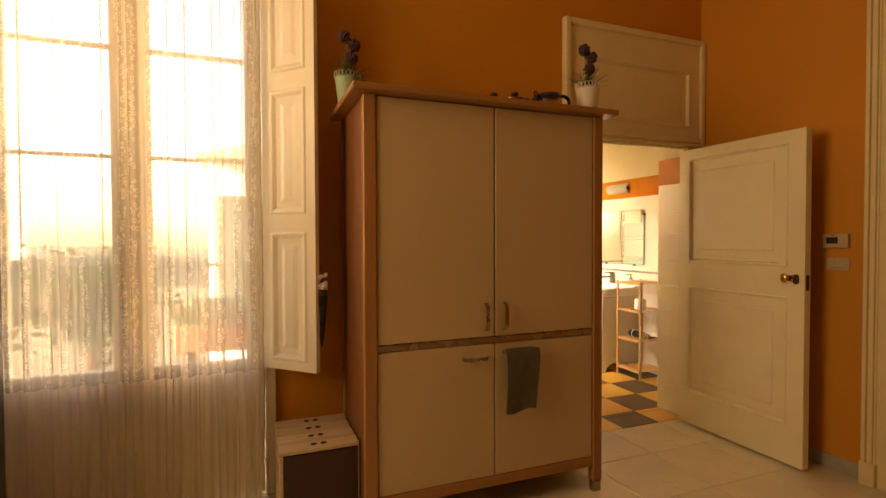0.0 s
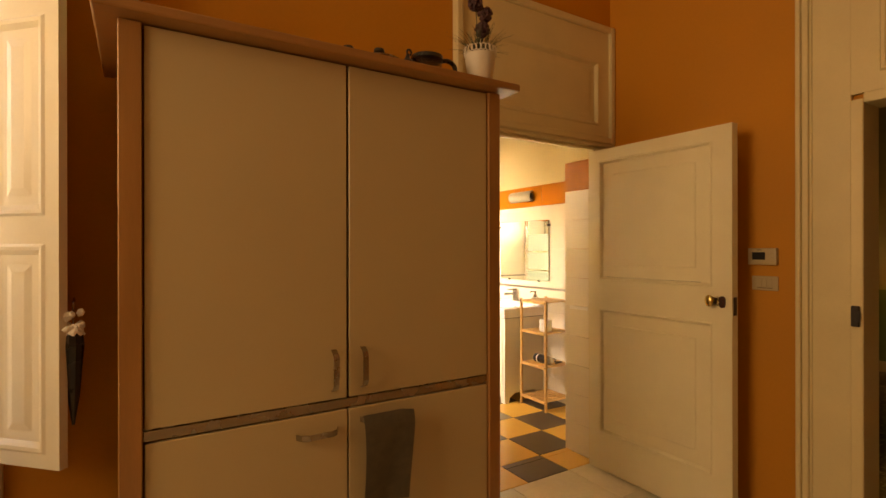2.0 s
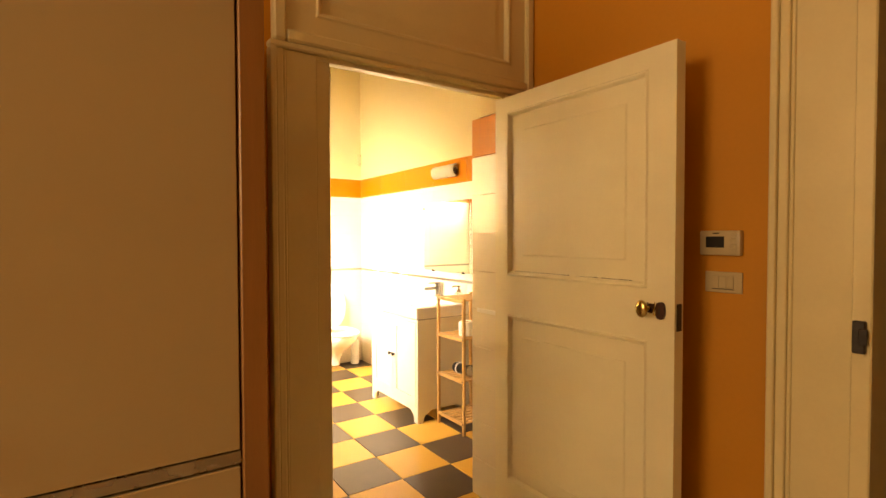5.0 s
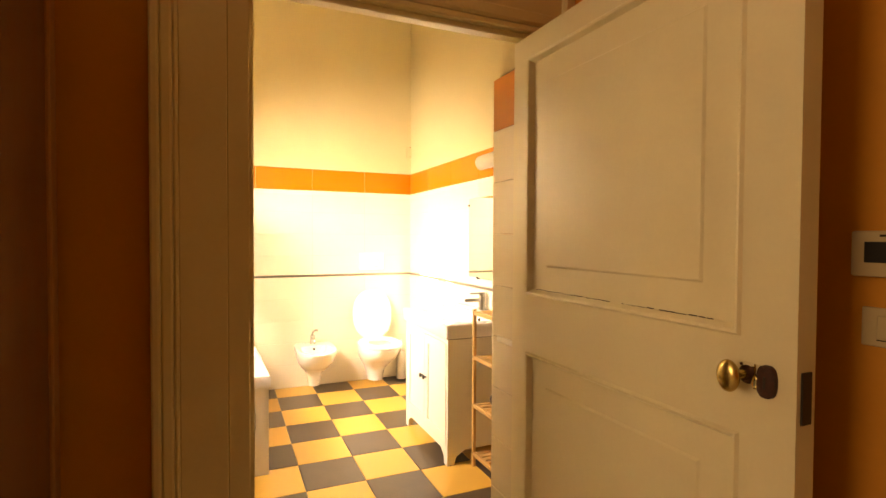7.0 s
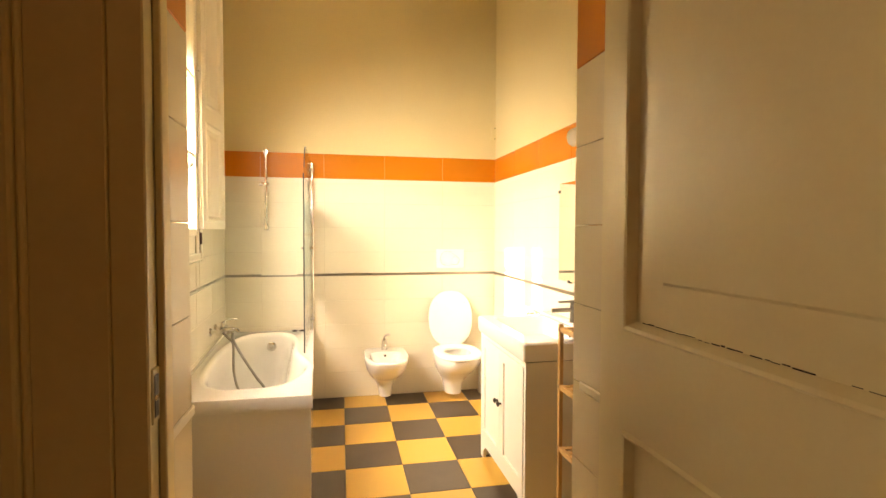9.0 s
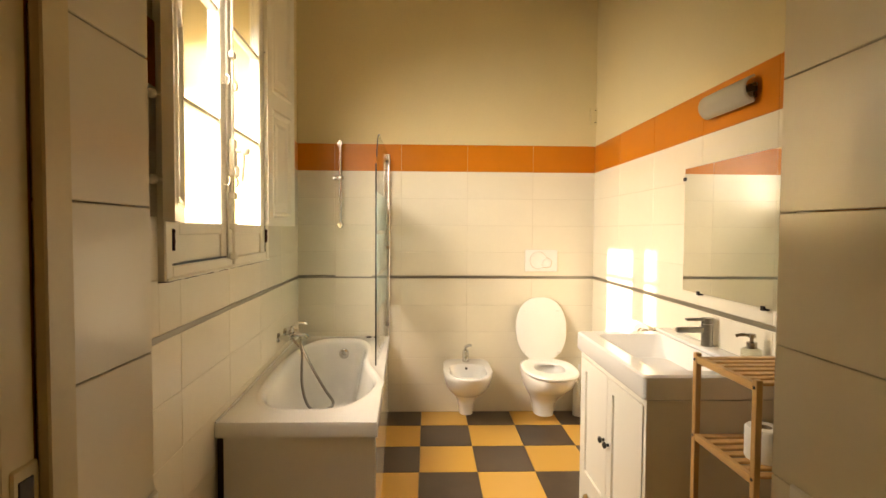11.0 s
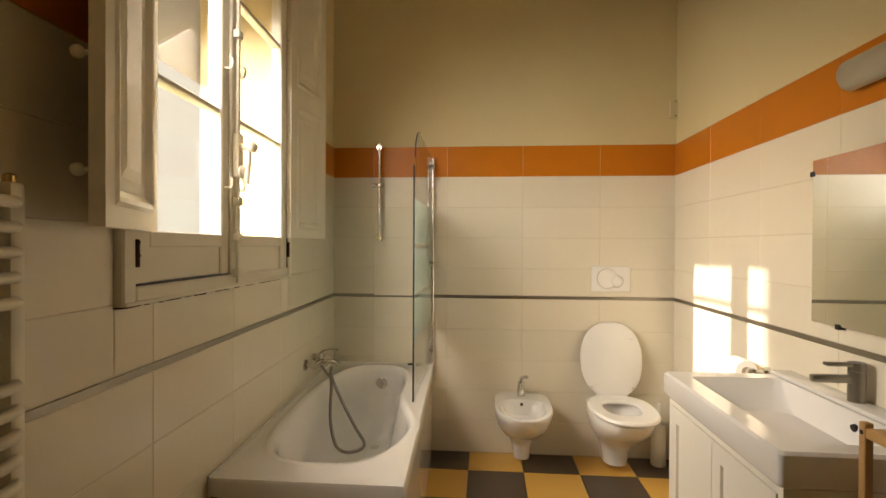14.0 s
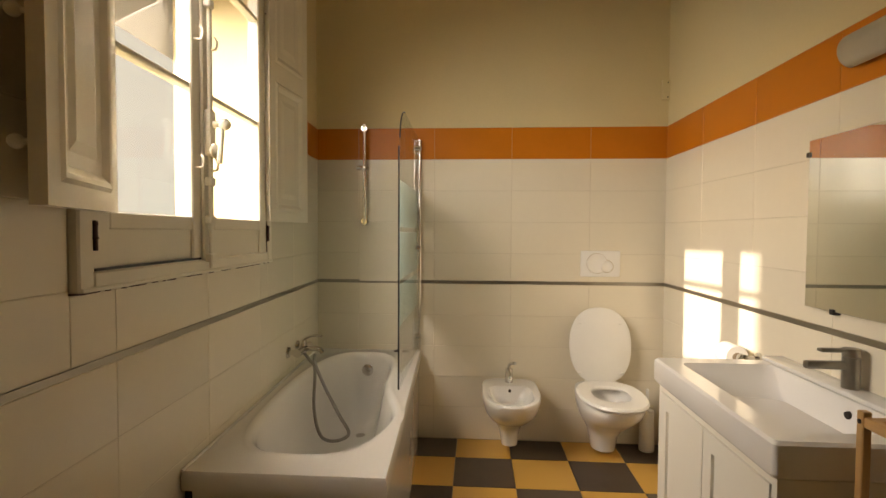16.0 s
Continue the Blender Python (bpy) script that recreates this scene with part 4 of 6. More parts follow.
def flower_pot(at, material, label, lean, seed):
    """A tin pot with a lace rim, grass blades and round flower heads."""
    r = random.Random(seed)
    t = thing("flower_pot", at=at, label=label, category="plant pot", group="pots on the cupboard")
    bm = lathe(B(), [(0.046, 0.0), (0.048, 0.004), (0.062, 0.115), (0.064, 0.118), (0.060, 0.118), (0.056, 0.105), (0.002, 0.100)], n=28)
    p = part("pot", bm, material, t, smooth=True)
    bm = B()
    for k in range(22):
        a = 2 * math.pi * k / 22
        c, s = math.cos(a), math.sin(a)
        tube(bm, [(0.064 * c + 0.011 * math.cos(q) * -s, 0.064 * s + 0.011 * math.cos(q) * c, 0.120 + 0.013 + 0.013 * math.sin(q)) for q in [i * 0.7 for i in range(10)]], 0.0022, 6)
    part("lace_rim", bm, material, p, smooth=True)
    bm = B()
    for k in range(90):
        a, l, out = r.uniform(0, 6.283), r.uniform(0.07, 0.17), r.uniform(0.01, 0.15)
        x0, y0 = 0.03 * math.cos(a) * r.random(), 0.03 * math.sin(a) * r.random()
        w = 0.0035
        px, py = -math.sin(a) * w, math.cos(a) * w
        last = None
        for q in range(5):
            f = q / 4
            x, y, z = x0 + math.cos(a) * out * f ** 1.5, y0 + math.sin(a) * out * f ** 1.5, 0.10 + l * (f - 0.30 * f * f * out / 0.08)
            now = (bm.verts.new((x - px * (1 - f * 0.9), y - py * (1 - f * 0.9), z)), bm.verts.new((x + px * (1 - f * 0.9), y + py * (1 - f * 0.9), z)))
            if last:
                bm.faces.new((last[0], last[1], now[1], now[0]))
            last = now
    part("grass", bm, LEAFDARK, t)
    for k, (dx, h) in enumerate(((-0.016, 0.325), (0.030, 0.290), (0.016, 0.225))):
        f = part("stem", tube(B(), smooth_path([(0, 0, 0.10), (dx * 0.4, 0.004, 0.17), (dx + lean, 0.0, h - 0.01)], 5), 0.002, 6), LEAFDARK, t)
        bm = B()
        for j in range(75):
            d = Vector((r.gauss(0, 1), r.gauss(0, 1), r.gauss(0, 1))).normalized()
            c = Vector((dx + lean, 0, h)) + d * 0.027
            bmesh.ops.create_icosphere(bm, subdivisions=1, radius=0.0068, matrix=Matrix.Translation(c))
        ball(bm, (dx + lean, 0, h), 0.022, u=8, v=6)
        part("flower_head", bm, FLOWERDARK, f)


flower_pot((0.935, 2.83, 2.062), POTGREEN, "mint green tin pot with dark artificial flowers", 0.004, 1)
flower_pot((2.172, 2.55, 2.062), POTWHITE, "white tin pot with lace rim and dark flowers", -0.006, 2)


def pan_lid(at, r0, label):
    t = thing("pan_lid", at=at, label=label, category="pan lid", group="lids on the cupboard")
    part("dome", lathe(B(), [(r0, 0), (r0, 0.004), (r0 * 0.75, 0.012), (r0 * 0.3, 0.018), (0.004, 0.019)], n=28), STEEL, t, smooth=True)
    bm = lathe(B(), [(0.008, 0.018), (0.007, 0.028), (0.020, 0.036), (0.018, 0.046), (0.003, 0.048)], n=18)
    part("knob", bm, BLACKPL, t, "black plastic knob", smooth=True)


pan_lid((1.62, 2.57, 2.062), 0.09, "steel pan lid with a flat black knob")
pan_lid((1.735, 2.565, 2.075), 0.08, "small steel pan lid with a black knob")
carafe = thing("moka_pot", at=(1.835, 2.535, 2.062), label="small dark moka pot lid end with looped knob", category="coffee pot")
part("body", lathe(B(), [(0.03, 0), (0.026, 0.02), (0.018, 0.03), (0.010, 0.036), (0.006, 0.05)], n=12), BLACKPL, carafe, smooth=True)
part("ring", tube(B(), [(0.006 + 0.009 * math.cos(q), 0, 0.060 + 0.010 * math.sin(q)) for q in [i * 0.65 for i in range(11)]], 0.004, 8), BLACKPL, carafe, smooth=True)
jug = thing("glass_coffee_jug", at=(1.925, 2.55, 2.062), label="glass coffee jug with black rim and handle", category="jug")
part("bowl", lathe(B(), [(0.046, 0), (0.056, 0.012), (0.058, 0.03), (0.052, 0.050), (0.050, 0.050), (0.054, 0.03), (0.050, 0.012), (0.004, 0.004)], n=28), BOTTLE, jug, smooth=True)
part("rim", lathe(B(), [(0.050, 0.048), (0.062, 0.050), (0.060, 0.064), (0.030, 0.070), (0.003, 0.071)], n=28), BLACKPL, jug, smooth=True)
part("handle", tube(B(), smooth_path([(0.055, 0, 0.060), (0.095, 0, 0.066), (0.122, 0, 0.052), (0.128, 0, 0.02), (0.128, 0, 0.004)]), 0.009), BLACKPL, jug, smooth=True)

# stacked wooden crates beside the cupboard
crate = thing("wooden_crate", at=(0.60, 2.66, 0), label="whitewashed slatted wooden crate with dark front", category="crate")
part("front_board", box(B(), 0.0, 0.34, 0.0, 0.016, 0.02, 0.395, 0.002), CRATEDARK, crate, "dark stained front board")
part("side_board", box(B(), -0.016, 0.0, 0.0, 0.42, 0.0, 0.40, 0.002), CRATEWOOD, crate)
part("side_board", box(B(), 0.3405, 0.3445, 0.0, 0.42, 0.0, 0.40), CRATEWOOD, crate)
part("back_board", box(B(), 0.0, 0.34, 0.40, 0.416, 0.0, 0.40, 0.002), CRATEWOOD, crate)
for k in range(4):
    y0 = -0.004 + k * 0.106
    bm = box(B(), -0.018, 0.344, y0, y0 + 0.098, 0.401, 0.419, 0.002)
    sl = part("slat", bm, CRATEWOOD, crate)
    for hx in (0.14, 0.185):
        part("finger_hole", cyl(B(), (hx, y0 + 0.05, 0.4185), (hx, y0 + 0.05, 0.4198), 0.015, n=16), GAP, sl)

# tall dark fridge at the window's other side
fridge = thing("tall_fridge", at=(-0.78, 2.60, 0), label="tall dark grey fridge freezer beside the curtain", category="fridge")
part("body", box(B(), -1.055, -0.505, 2.40, 2.95, 0.02, 1.90, 0.01, 2), DARKGREY, fridge, world=True)
part("door", box(B(), -1.055, -0.505, 2.345, 2.398, 0.72, 1.90, 0.012, 2), DARKGREY, fridge, world=True)
part("door", box(B(), -1.055, -0.505, 2.345, 2.398, 0.04, 0.71, 0.012, 2), DARKGREY, fridge, world=True)

# things on the wall behind the shutter
umb = thing("hanging_umbrella", at=(0.812, 2.93, 0.83), label="closed black umbrella with a pale ruffled strap hanging", category="umbrella")
part("canopy", lathe(B(), [(0.004, 0.0), (0.018, 0.10), (0.030, 0.26), (0.026, 0.30), (0.008, 0.31)], n=10), BLACKPL, umb)
r5 = random.Random(5)
bm = B()
for k in range(14):
    a = r5.uniform(0, 6.28)
    c = Vector((0.02 * math.cos(a), 0.02 * math.sin(a) - 0.005, 0.33 + r5.uniform(-0.03, 0.045)))
    bmesh.ops.create_icosphere(bm, subdivisions=1, radius=r5.uniform(0.012, 0.024), matrix=Matrix.Translation(c) @ Euler((r5.random() * 3, r5.random() * 3, 0)).to_matrix().to_4x4() @ Matrix.Diagonal((1, 0.4, 0.8, 1)))
part("ruffle", bm, PAPER, umb)
part("hook", tube(B(), [(0, 0, 0.31), (0, 0.0, 0.40), (0, 0.03, 0.41), (0, 0.045, 0.40)], 0.003, 6), STEEL, umb)

# thermostat and switch
th = thing("thermostat", at=(XR, 2.215, 1.36), rz=-90, label="cream wall thermostat with a dark display", category="thermostat")
bm = box(B(), -0.068, 0.068, -0.028, 0.0, -0.042, 0.042, 0.005, 2)
part("housing", bm, IVORY, th, smooth=True)
part("display", box(B(), -0.045, 0.017, -0.0288, -0.0282, -0.016, 0.022), BLACKPL, th)
for z in (0.028, 0.010, -0.010, -0.026):
    part("button", box(B(), 0.038, 0.058, -0.0302, -0.0284, z - 0.006, z + 0.006, 0.001), IVORY, th)
part("marking", box(B(), -0.022, 0.0, -0.0285, -0.0281, 0.031, 0.035), GAP, th)
sw = thing("light_switch", at=(XR, 2.21, 1.225), rz=-90, label="ivory three-gang wall light switch", category="switch")
part("plate", box(B(), -0.062, 0.062, -0.009, 0.0, -0.036, 0.036, 0.003, 2), IVORY, sw)
for k in range(3):
    part("rocker", box(B(), -0.036 + k * 0.0242, -0.0128 + k * 0.0242, -0.0125, -0.0085, -0.022, 0.022, 0.0015), IVORY, sw)
part("gap_line", box(B(), -0.037, 0.037, -0.0096, -0.0091, -0.0245, -0.0225), GAP, sw)

# curtain
def curtain(x0, x1, y, z0, z1, seed, waves):
    r = random.Random(seed)
    ph = [r.uniform(0, 6.28) for _ in range(5)]
    bm = B()
    uv = bm.loops.layers.uv.new("UVMap")
    n, m = 420, 24
    folds = []
    p = 0.03
    while p < 0.99:
        folds.append((p, r.uniform(0.006, 0.014), r.uniform(0.6, 1.5)))
        p += r.uniform(0.05, 0.15)
    grid = []
    for j in range(m + 1):
        v = j / m
        row = []
        for i in range(n + 1):
            u = i / n
            amp = 0.010 + 0.014 * v
            d = math.sin(waves * 6.283 * u + ph[0] + 0.4 * math.sin(3 * u + ph[1])) + 0.45 * math.sin(waves * 2.3 * 6.283 * u + ph[2] + v) + 0.3 * math.sin(3 * u * 6.283 + ph[3])
            dx = dy = 0.0
            for c, w, k in folds:
                q = (u - c - 0.008 * math.sin(2.1 * v + 9 * c)) / w
                if abs(q) < 3:
                    g = math.exp(-q * q)
                    dx -= 1.9 * k * w * q * g * (x1 - x0)
                    dy -= 0.016 * k * g
            row.append((bm.verts.new((x0 + (x1 - x0) * u + dx + 0.006 * math.sin(9 * u + ph[4]) * v, y + 0.6 * amp * d + dy, z1 + (z0 - z1) * v)), (u * (x1 - x0) * 1.6, (1 - v) * (z1 - z0))))
        grid.append(row)
    for a, b in zip(grid, grid[1:]):
        for i in range(n):
            q = (a[i], a[i + 1], b[i + 1], b[i])
            f = bm.faces.new([p[0] for p in q])
            for lp, p in zip(f.loops, q):
                lp[uv].uv = p[1]
    return bm


for k, (a, b, lab) in enumerate(((-0.66, -0.065, "sheer cream lace curtain gathered over the window"), (-0.085, 0.515, "sheer cream lace curtain with leafy vine pattern"))):
    c = thing("sheer_curtain", at=((a + b) / 2, YK - 0.10, 0), label=lab, category="curtain", group="window curtains")
    part("cloth", curtain(a, b, YK - 0.10, 0.70, 2.93, 3 + k, 7.5), SHEER, c, smooth=60, world=True)
    part("hem", curtain(a, b, YK - 0.10, 0.03, 0.70, 3 + k, 7.5), SHEERHEM, c, smooth=60, world=True)
    part("curtain_rod", cyl(B(), (a, YK - 0.10, 2.94), (b, YK - 0.10, 2.94), 0.007, n=10), STEEL, c, smooth=True, world=True)
    for xx in (a + 0.01, b - 0.01):
        part("bracket", cyl(B(), (xx, YK - 0.10, 2.94), (xx, YK - 0.02, 2.94), 0.005, n=8), STEEL, c, world=True)

# ---- green room things ----
tab = thing("side_table", at=(7.93, 2.55, 0), label="small ivory side table with thin legs", category="table")
part("top", box(B(), -0.2, 0.2, -0.26, 0.26, 0.46, 0.485, 0.006, 2), JOINERY, tab)
part("apron", box(B(), -0.17, 0.17, -0.23, 0.23, 0.41, 0.459), JOINERY, tab)
for x in (-0.165, 0.165):
    for y in (-0.225, 0.225):
        part("leg", cyl(B(), (x, y, 0), (x, y, 0.41), 0.012, 0.018, 10), JOINERY, tab, smooth=True)
lamp = thing("table_lamp", at=(7.93, 2.63, 0.485), label="lit table lamp with a pleated shade on a dark vase", category="lamp")
part("base", lathe(B(), [(0.05, 0), (0.055, 0.015), (0.04, 0.03), (0.075, 0.10), (0.082, 0.16), (0.06, 0.21), (0.025, 0.235), (0.045, 0.25), (0.02, 0.27), (0.012, 0.30)], n=24), LACQUER, lamp, smooth=True)
bm = B()
n = 96
ra = [[((r0 + 0.004 * (k % 2)) * math.cos(6.2832 * k / n), (r0 + 0.004 * (k % 2)) * math.sin(6.2832 * k / n), z) for k in range(n)] for r0, z in ((0.115, 0.295), (0.085, 0.46))]
loft(bm, ra, cap0=False, cap1=False)
part("shade", bm, SHADECLOTH, lamp, "pleated peach lamp shade")
part("bulb", ball(B(), (0, 0, 0.36), 0.022), glow("lit_bulb", (1.0, 0.66, 0.34), 6.0), lamp, smooth=True)
pt = bpy.data.lights.new("table_lamp_light", 'POINT')
pt.energy, pt.color, pt.shadow_soft_size = 0.35, (1.0, 0.68, 0.38), 0.03
new("table_lamp_light", pt).location = (7.93, 2.63, 0.90)
cb = thing("lamp_cable", at=(8.1, 2.85, 0), label="black lamp cable trailing down to the floor", category="cable")
part("cord", tube(B(), smooth_path([(-0.12, -0.18, 0.51), (0.02, 0.02, 0.49), (0.06, 0.08, 0.30), (0.05, 0.10, 0.06), (-0.02, 0.12, 0.008)]), 0.004, 8), BLACKPL, cb, smooth=True)
pic = thing("framed_print", at=(8.19, 2.58, 1.66), rz=-90, label="dark-framed lettered print with black words", category="picture")
bm = B()
frame_ring(bm, -0.30, 0.30, 0.0, 0.56, 0.03, -0.03, 0.0)
part("frame", bm, DARKWOOD, pic)
part("print", box(B(), -0.27, 0.27, -0.012, -0.004, 0.03, 0.53), PAPER, pic)
for k, word in enumerate(("IL", "DOLCE", "FAR", "NIENTE")):
    cu = bpy.data.curves.new("word", 'FONT')
    cu.body, cu.size, cu.align_x, cu.extrude = word, 0.105, 'CENTER', 0.0008
    cu.materials.append(INK)
    tmp = bpy.data.objects.new("tmp", cu)
    o = new("lettering", bpy.data.meshes.new_from_object(tmp))
    bpy.data.objects.remove(tmp)
    o.parent = pic
    o.matrix_basis = pose(0, -0.0135, 0.40 - 0.095 * k, 90, 0, 0)


# ---- bathroom things ----
# bathtub
TX0, TX1, TY0, TY1, TZ = 2.115, 2.828, 4.755, 6.445, 0.578
tub = thing("bathtub", at=((TX0 + TX1) / 2, (TY0 + TY1) / 2, 0), label="white acrylic bathtub with a waisted basin and panels", category="bathtub")


def tub_left(y):
    return LX0 + 0.010 + (FARY - y) * 0.0545


def tub_right(y):
    return TX1 - (y - 4.775) * 0.047


def basin_edge(k, n, grow):
    """The basin's outline: straight by the wall, full near the foot, waisted towards the tap end."""
    a = 2 * math.pi * k / n
    yc, hy = 5.60, 0.70
    s, c = math.sin(a), math.cos(a)
    y = yc + (hy + grow) * math.copysign(abs(s) ** 0.72, s)
    q = min(1, max(0, (y - 5.22) / 0.55))
    q = q * q * (3 - 2 * q)
    right = 2.775 - 0.130 * q
    left = 2.215 - 0.02 * q
    xc, hw = (left + right) / 2, (right - left) / 2 + grow
    return xc + hw * math.copysign(abs(c) ** 0.62, c), y


NT = 72
bm = B()
outer = []
for k in range(NT):
    a = 2 * math.pi * k / NT
    s, c = math.sin(a), math.cos(a)
    m = max(abs(s), abs(c))
    y = 5.60 + (s / m) * 0.845
    x = (TX1 + 2.15) / 2 + (c / m) * (TX1 - 2.15) / 2
    if c < 0 and abs(c) >= abs(s) - 1e-6 or x < 2.3 and s < 0:
        x = max(tub_left(y), x - 0.03) if abs(c) < abs(s) else tub_left(y)
    elif c > 0:
        x = min(x, tub_right(y)) if abs(c) < abs(s) else tub_right(y)
    outer.append((x, min(max(y, TY0), TY1)))
rings = [[(x, y, TZ - 0.062) for x, y in outer], [(x, y, TZ - 0.012) for x, y in outer]]
cx, cy = 2.48, 5.61
rings.append([(cx + (x - cx) * 0.985, cy + (y - cy) * 0.994, TZ) for x, y in outer])
for grow, z in ((0.046, TZ + 0.001), (0.034, TZ + 0.008), (0.018, TZ + 0.012), (0.004, TZ + 0.004), (-0.008, TZ - 0.020), (-0.03, TZ - 0.14), (-0.06, TZ - 0.28), (-0.10, TZ - 0.37), (-0.16, TZ - 0.395), (-0.24, TZ - 0.40)):
    rings.append([(*basin_edge(k, NT, grow), z) for k in range(NT)])
loft(bm, rings, cap0=False)
part("basin", bm, ACRYLIC, tub, smooth=50, world=True)
part("front_panel", box(B(), tub_left(TY0) + 0.03, TX1 - 0.012, TY0 + 0.010, TY0 + 0.028, 0.0, TZ - 0.064, 0.002), ACRYLIC, tub, world=True)
bm = B()
loft(bm, [[(tub_right(y) - 0.030, y, 0), (tub_right(y) - 0.010, y, 0), (tub_right(y) - 0.010, y, TZ - 0.064), (tub_right(y) - 0.030, y, TZ - 0.064)] for y in (TY0 + 0.030, TY1 - 0.005)])
part("side_panel", bm, ACRYLIC, tub, world=True)
part("side_panel", box(B(), tub_left(TY0) + 0.004, tub_left(TY0) + 0.028, TY0 + 0.016, TY0 + 0.03, 0.0, TZ - 0.064), GAP, tub, "dark open joint at the wall", world=True)
bm = lathe(B(), [(0.034, 0.0), (0.036, 0.004), (0.030, 0.009), (0.012, 0.011), (0.003, 0.011)], n=24)
bmesh.ops.rotate(bm, verts=bm.verts, cent=(0, 0, 0), matrix=Matrix.Rotation(radians(90), 3, 'X'))
bmesh.ops.translate(bm, verts=bm.verts, vec=(2.440, 6.262, 0.492))
part("overflow_cap", bm, CHROME, tub, "chrome overflow cap", smooth=True, world=True)
part("drain", lathe(B(), [(0.026, 0.0), (0.026, 0.004), (0.012, 0.005), (0.002, 0.003)], (2.45, 6.02, TZ - 0.398), 20), CHROME, tub, "chrome drain", smooth=True, world=True)
for x in (2.60, 2.655):
    plug = solo("bath_plug", lathe(B(), [(0.019, 0), (0.021, 0.006), (0.012, 0.010), (0.002, 0.011)], n=16), IRON, at=(x, 6.395, TZ), label="small dark bath plug on the tub's rim", category="plug", group="bath plugs", smooth=True)
# sealing bead along the wall
bm = tube(B(), [(tub_left(y) + 0.004, y, TZ + 0.002) for y in (TY0, 5.3, 5.9, TY1)], 0.005, 8)
part("seal", bm, PLASTIC, tub, smooth=True, world=True)

# bath mixer on the west wall
WX = LX0 + (FARY - 5.90) * 0.0545
mix_tap = thing("bath_mixer", at=(WX + 0.01, 5.90, 0.70), label="chrome wall-mounted bath mixer tap with lever", category="tap")
for dy in (-0.075, 0.075):
    bm = cyl(B(), (0.0, dy, 0), (0.010, dy, 0), 0.032, 0.028)
    cyl(bm, (0.009, dy, 0), (0.055, dy, 0), 0.014)
    part("wall_union", bm, CHROME, mix_tap, smooth=True)
bm = B()
cyl(bm, (0.062, -0.10, 0), (0.062, 0.10, 0), 0.022, n=20)
tube(bm, smooth_path([(0.062, 0, 0.0), (0.10, 0, 0.006), (0.15, 0, 0.0), (0.168, 0, -0.018)]), 0.015)
part("body", bm, CHROME, mix_tap, smooth=True)
bm = B()
cyl(bm, (0.062, 0, 0.02), (0.062, 0, 0.052), 0.020, 0.018)
tube(bm, smooth_path([(0.062, 0, 0.056), (0.09, 0, 0.070), (0.13, 0.0, 0.078), (0.165, 0, 0.072)]), 0.007)
part("lever", bm, CHROME, mix_tap, smooth=True)
hose = thing("shower_hose", at=(WX + 0.07, 5.90, 0.66), label="grey metal shower hose looping into the bathtub", category="hose")
pts = smooth_path([(0.0, 0, 0.03), (0.05, -0.04, -0.01), (0.085, -0.06, -0.05), (0.105, -0.14, -0.225), (0.150, -0.20, -0.333), (0.208, -0.24, -0.358), (0.285, -0.26, -0.342), (0.314, -0.24, -0.312), (0.255, -0.20, -0.243), (0.150, -0.12, -0.112), (0.085, -0.06, -0.015), (0.075, -0.03, 0.02)], 12)
part("flexible_hose", tube(B(), pts, 0.0085, 10), DULLTAP, hose, smooth=True)

# shower rail on the north wall
FW = FARY - 0.008
rail = thing("shower_rail", at=(2.388, FW, 1.39), label="chrome shower rail with a sliding holder", category="shower rail")
part("rail", cyl(B(), (0, -0.045, 0.0), (0, -0.045, 0.63), 0.011), CHROME, rail, smooth=True)
for z in (0.01, 0.60):
    bm = B()
    cyl(bm, (0, 0, z + 0.01), (0, -0.06, z + 0.01), 0.018)
    cyl(bm, (0, -0.045, z - 0.012), (0, -0.045, z + 0.034), 0.017)
    part("wall_bracket", bm, CHROME, rail, smooth=True)
bm = B()
box(bm, -0.025, 0.025, -0.07, -0.025, 0.345, 0.375, 0.008, 2)
cyl(bm, (-0.05, -0.047, 0.36), (-0.025, -0.047, 0.36), 0.014)
part("slider", bm, CHROME, rail, smooth=True)
hatch = solo("access_hatch", box(B(), 0, 0.27, -0.003, 0.0, 0, 0.20, 0.001), TILECREAM, at=(2.345, FW - 0.001, 1.025), label="cream tile access hatch above the bathtub", category="hatch")

# shower screen
scr = thing("shower_screen", at=(2.7200, 6.03, 0.60), label="folding glass shower screen with frosted bands", category="shower screen")
bm = B()
prof = [(5.635, 0.545), (6.415, 0.545), (6.415, 1.93), (5.80, 1.95)] + [(5.80 - 0.165 * math.sin(a), 1.785 + 0.165 * math.cos(a)) for a in [0.2 * i for i in range(1, 8)]] + [(5.635, 1.76)]
loft(bm, [[(2.7300, y, z) for y, z in prof], [(2.7360, y, z) for y, z in prof]])
g = part("glass", bm, SCREENGLASS, scr, world=True)
g.visible_shadow = False
for z0, z1 in ((1.37, 1.60), (1.11, 1.345), (0.88, 1.085)):
    part("frosted_band", box(B(), 2.7265, 2.7295, 5.645, 6.40, z0, z1), FROST, scr, world=True)
bm = box(B(), 2.7250, 2.7330, 5.624, 5.634, 0.545, 1.76, 0.003)
tube(bm, [(2.7330, 5.80 - 0.168 * math.sin(q), 1.785 + 0.168 * math.cos(q)) for q in [1.5 - 0.1 * i for i in range(16)]], 0.0035, 6)
part("edge_strip", bm, BLACKPL, scr, "dark rubber edge strip", world=True)
bm = B()
cyl(bm, (2.7100, 6.425, TZ), (2.7100, 6.425, 1.93), 0.013)
cyl(bm, (2.7400, 6.432, TZ), (2.7400, 6.432, 1.93), 0.010)
part("wall_profile", bm, CHROME, scr, smooth=True, world=True)
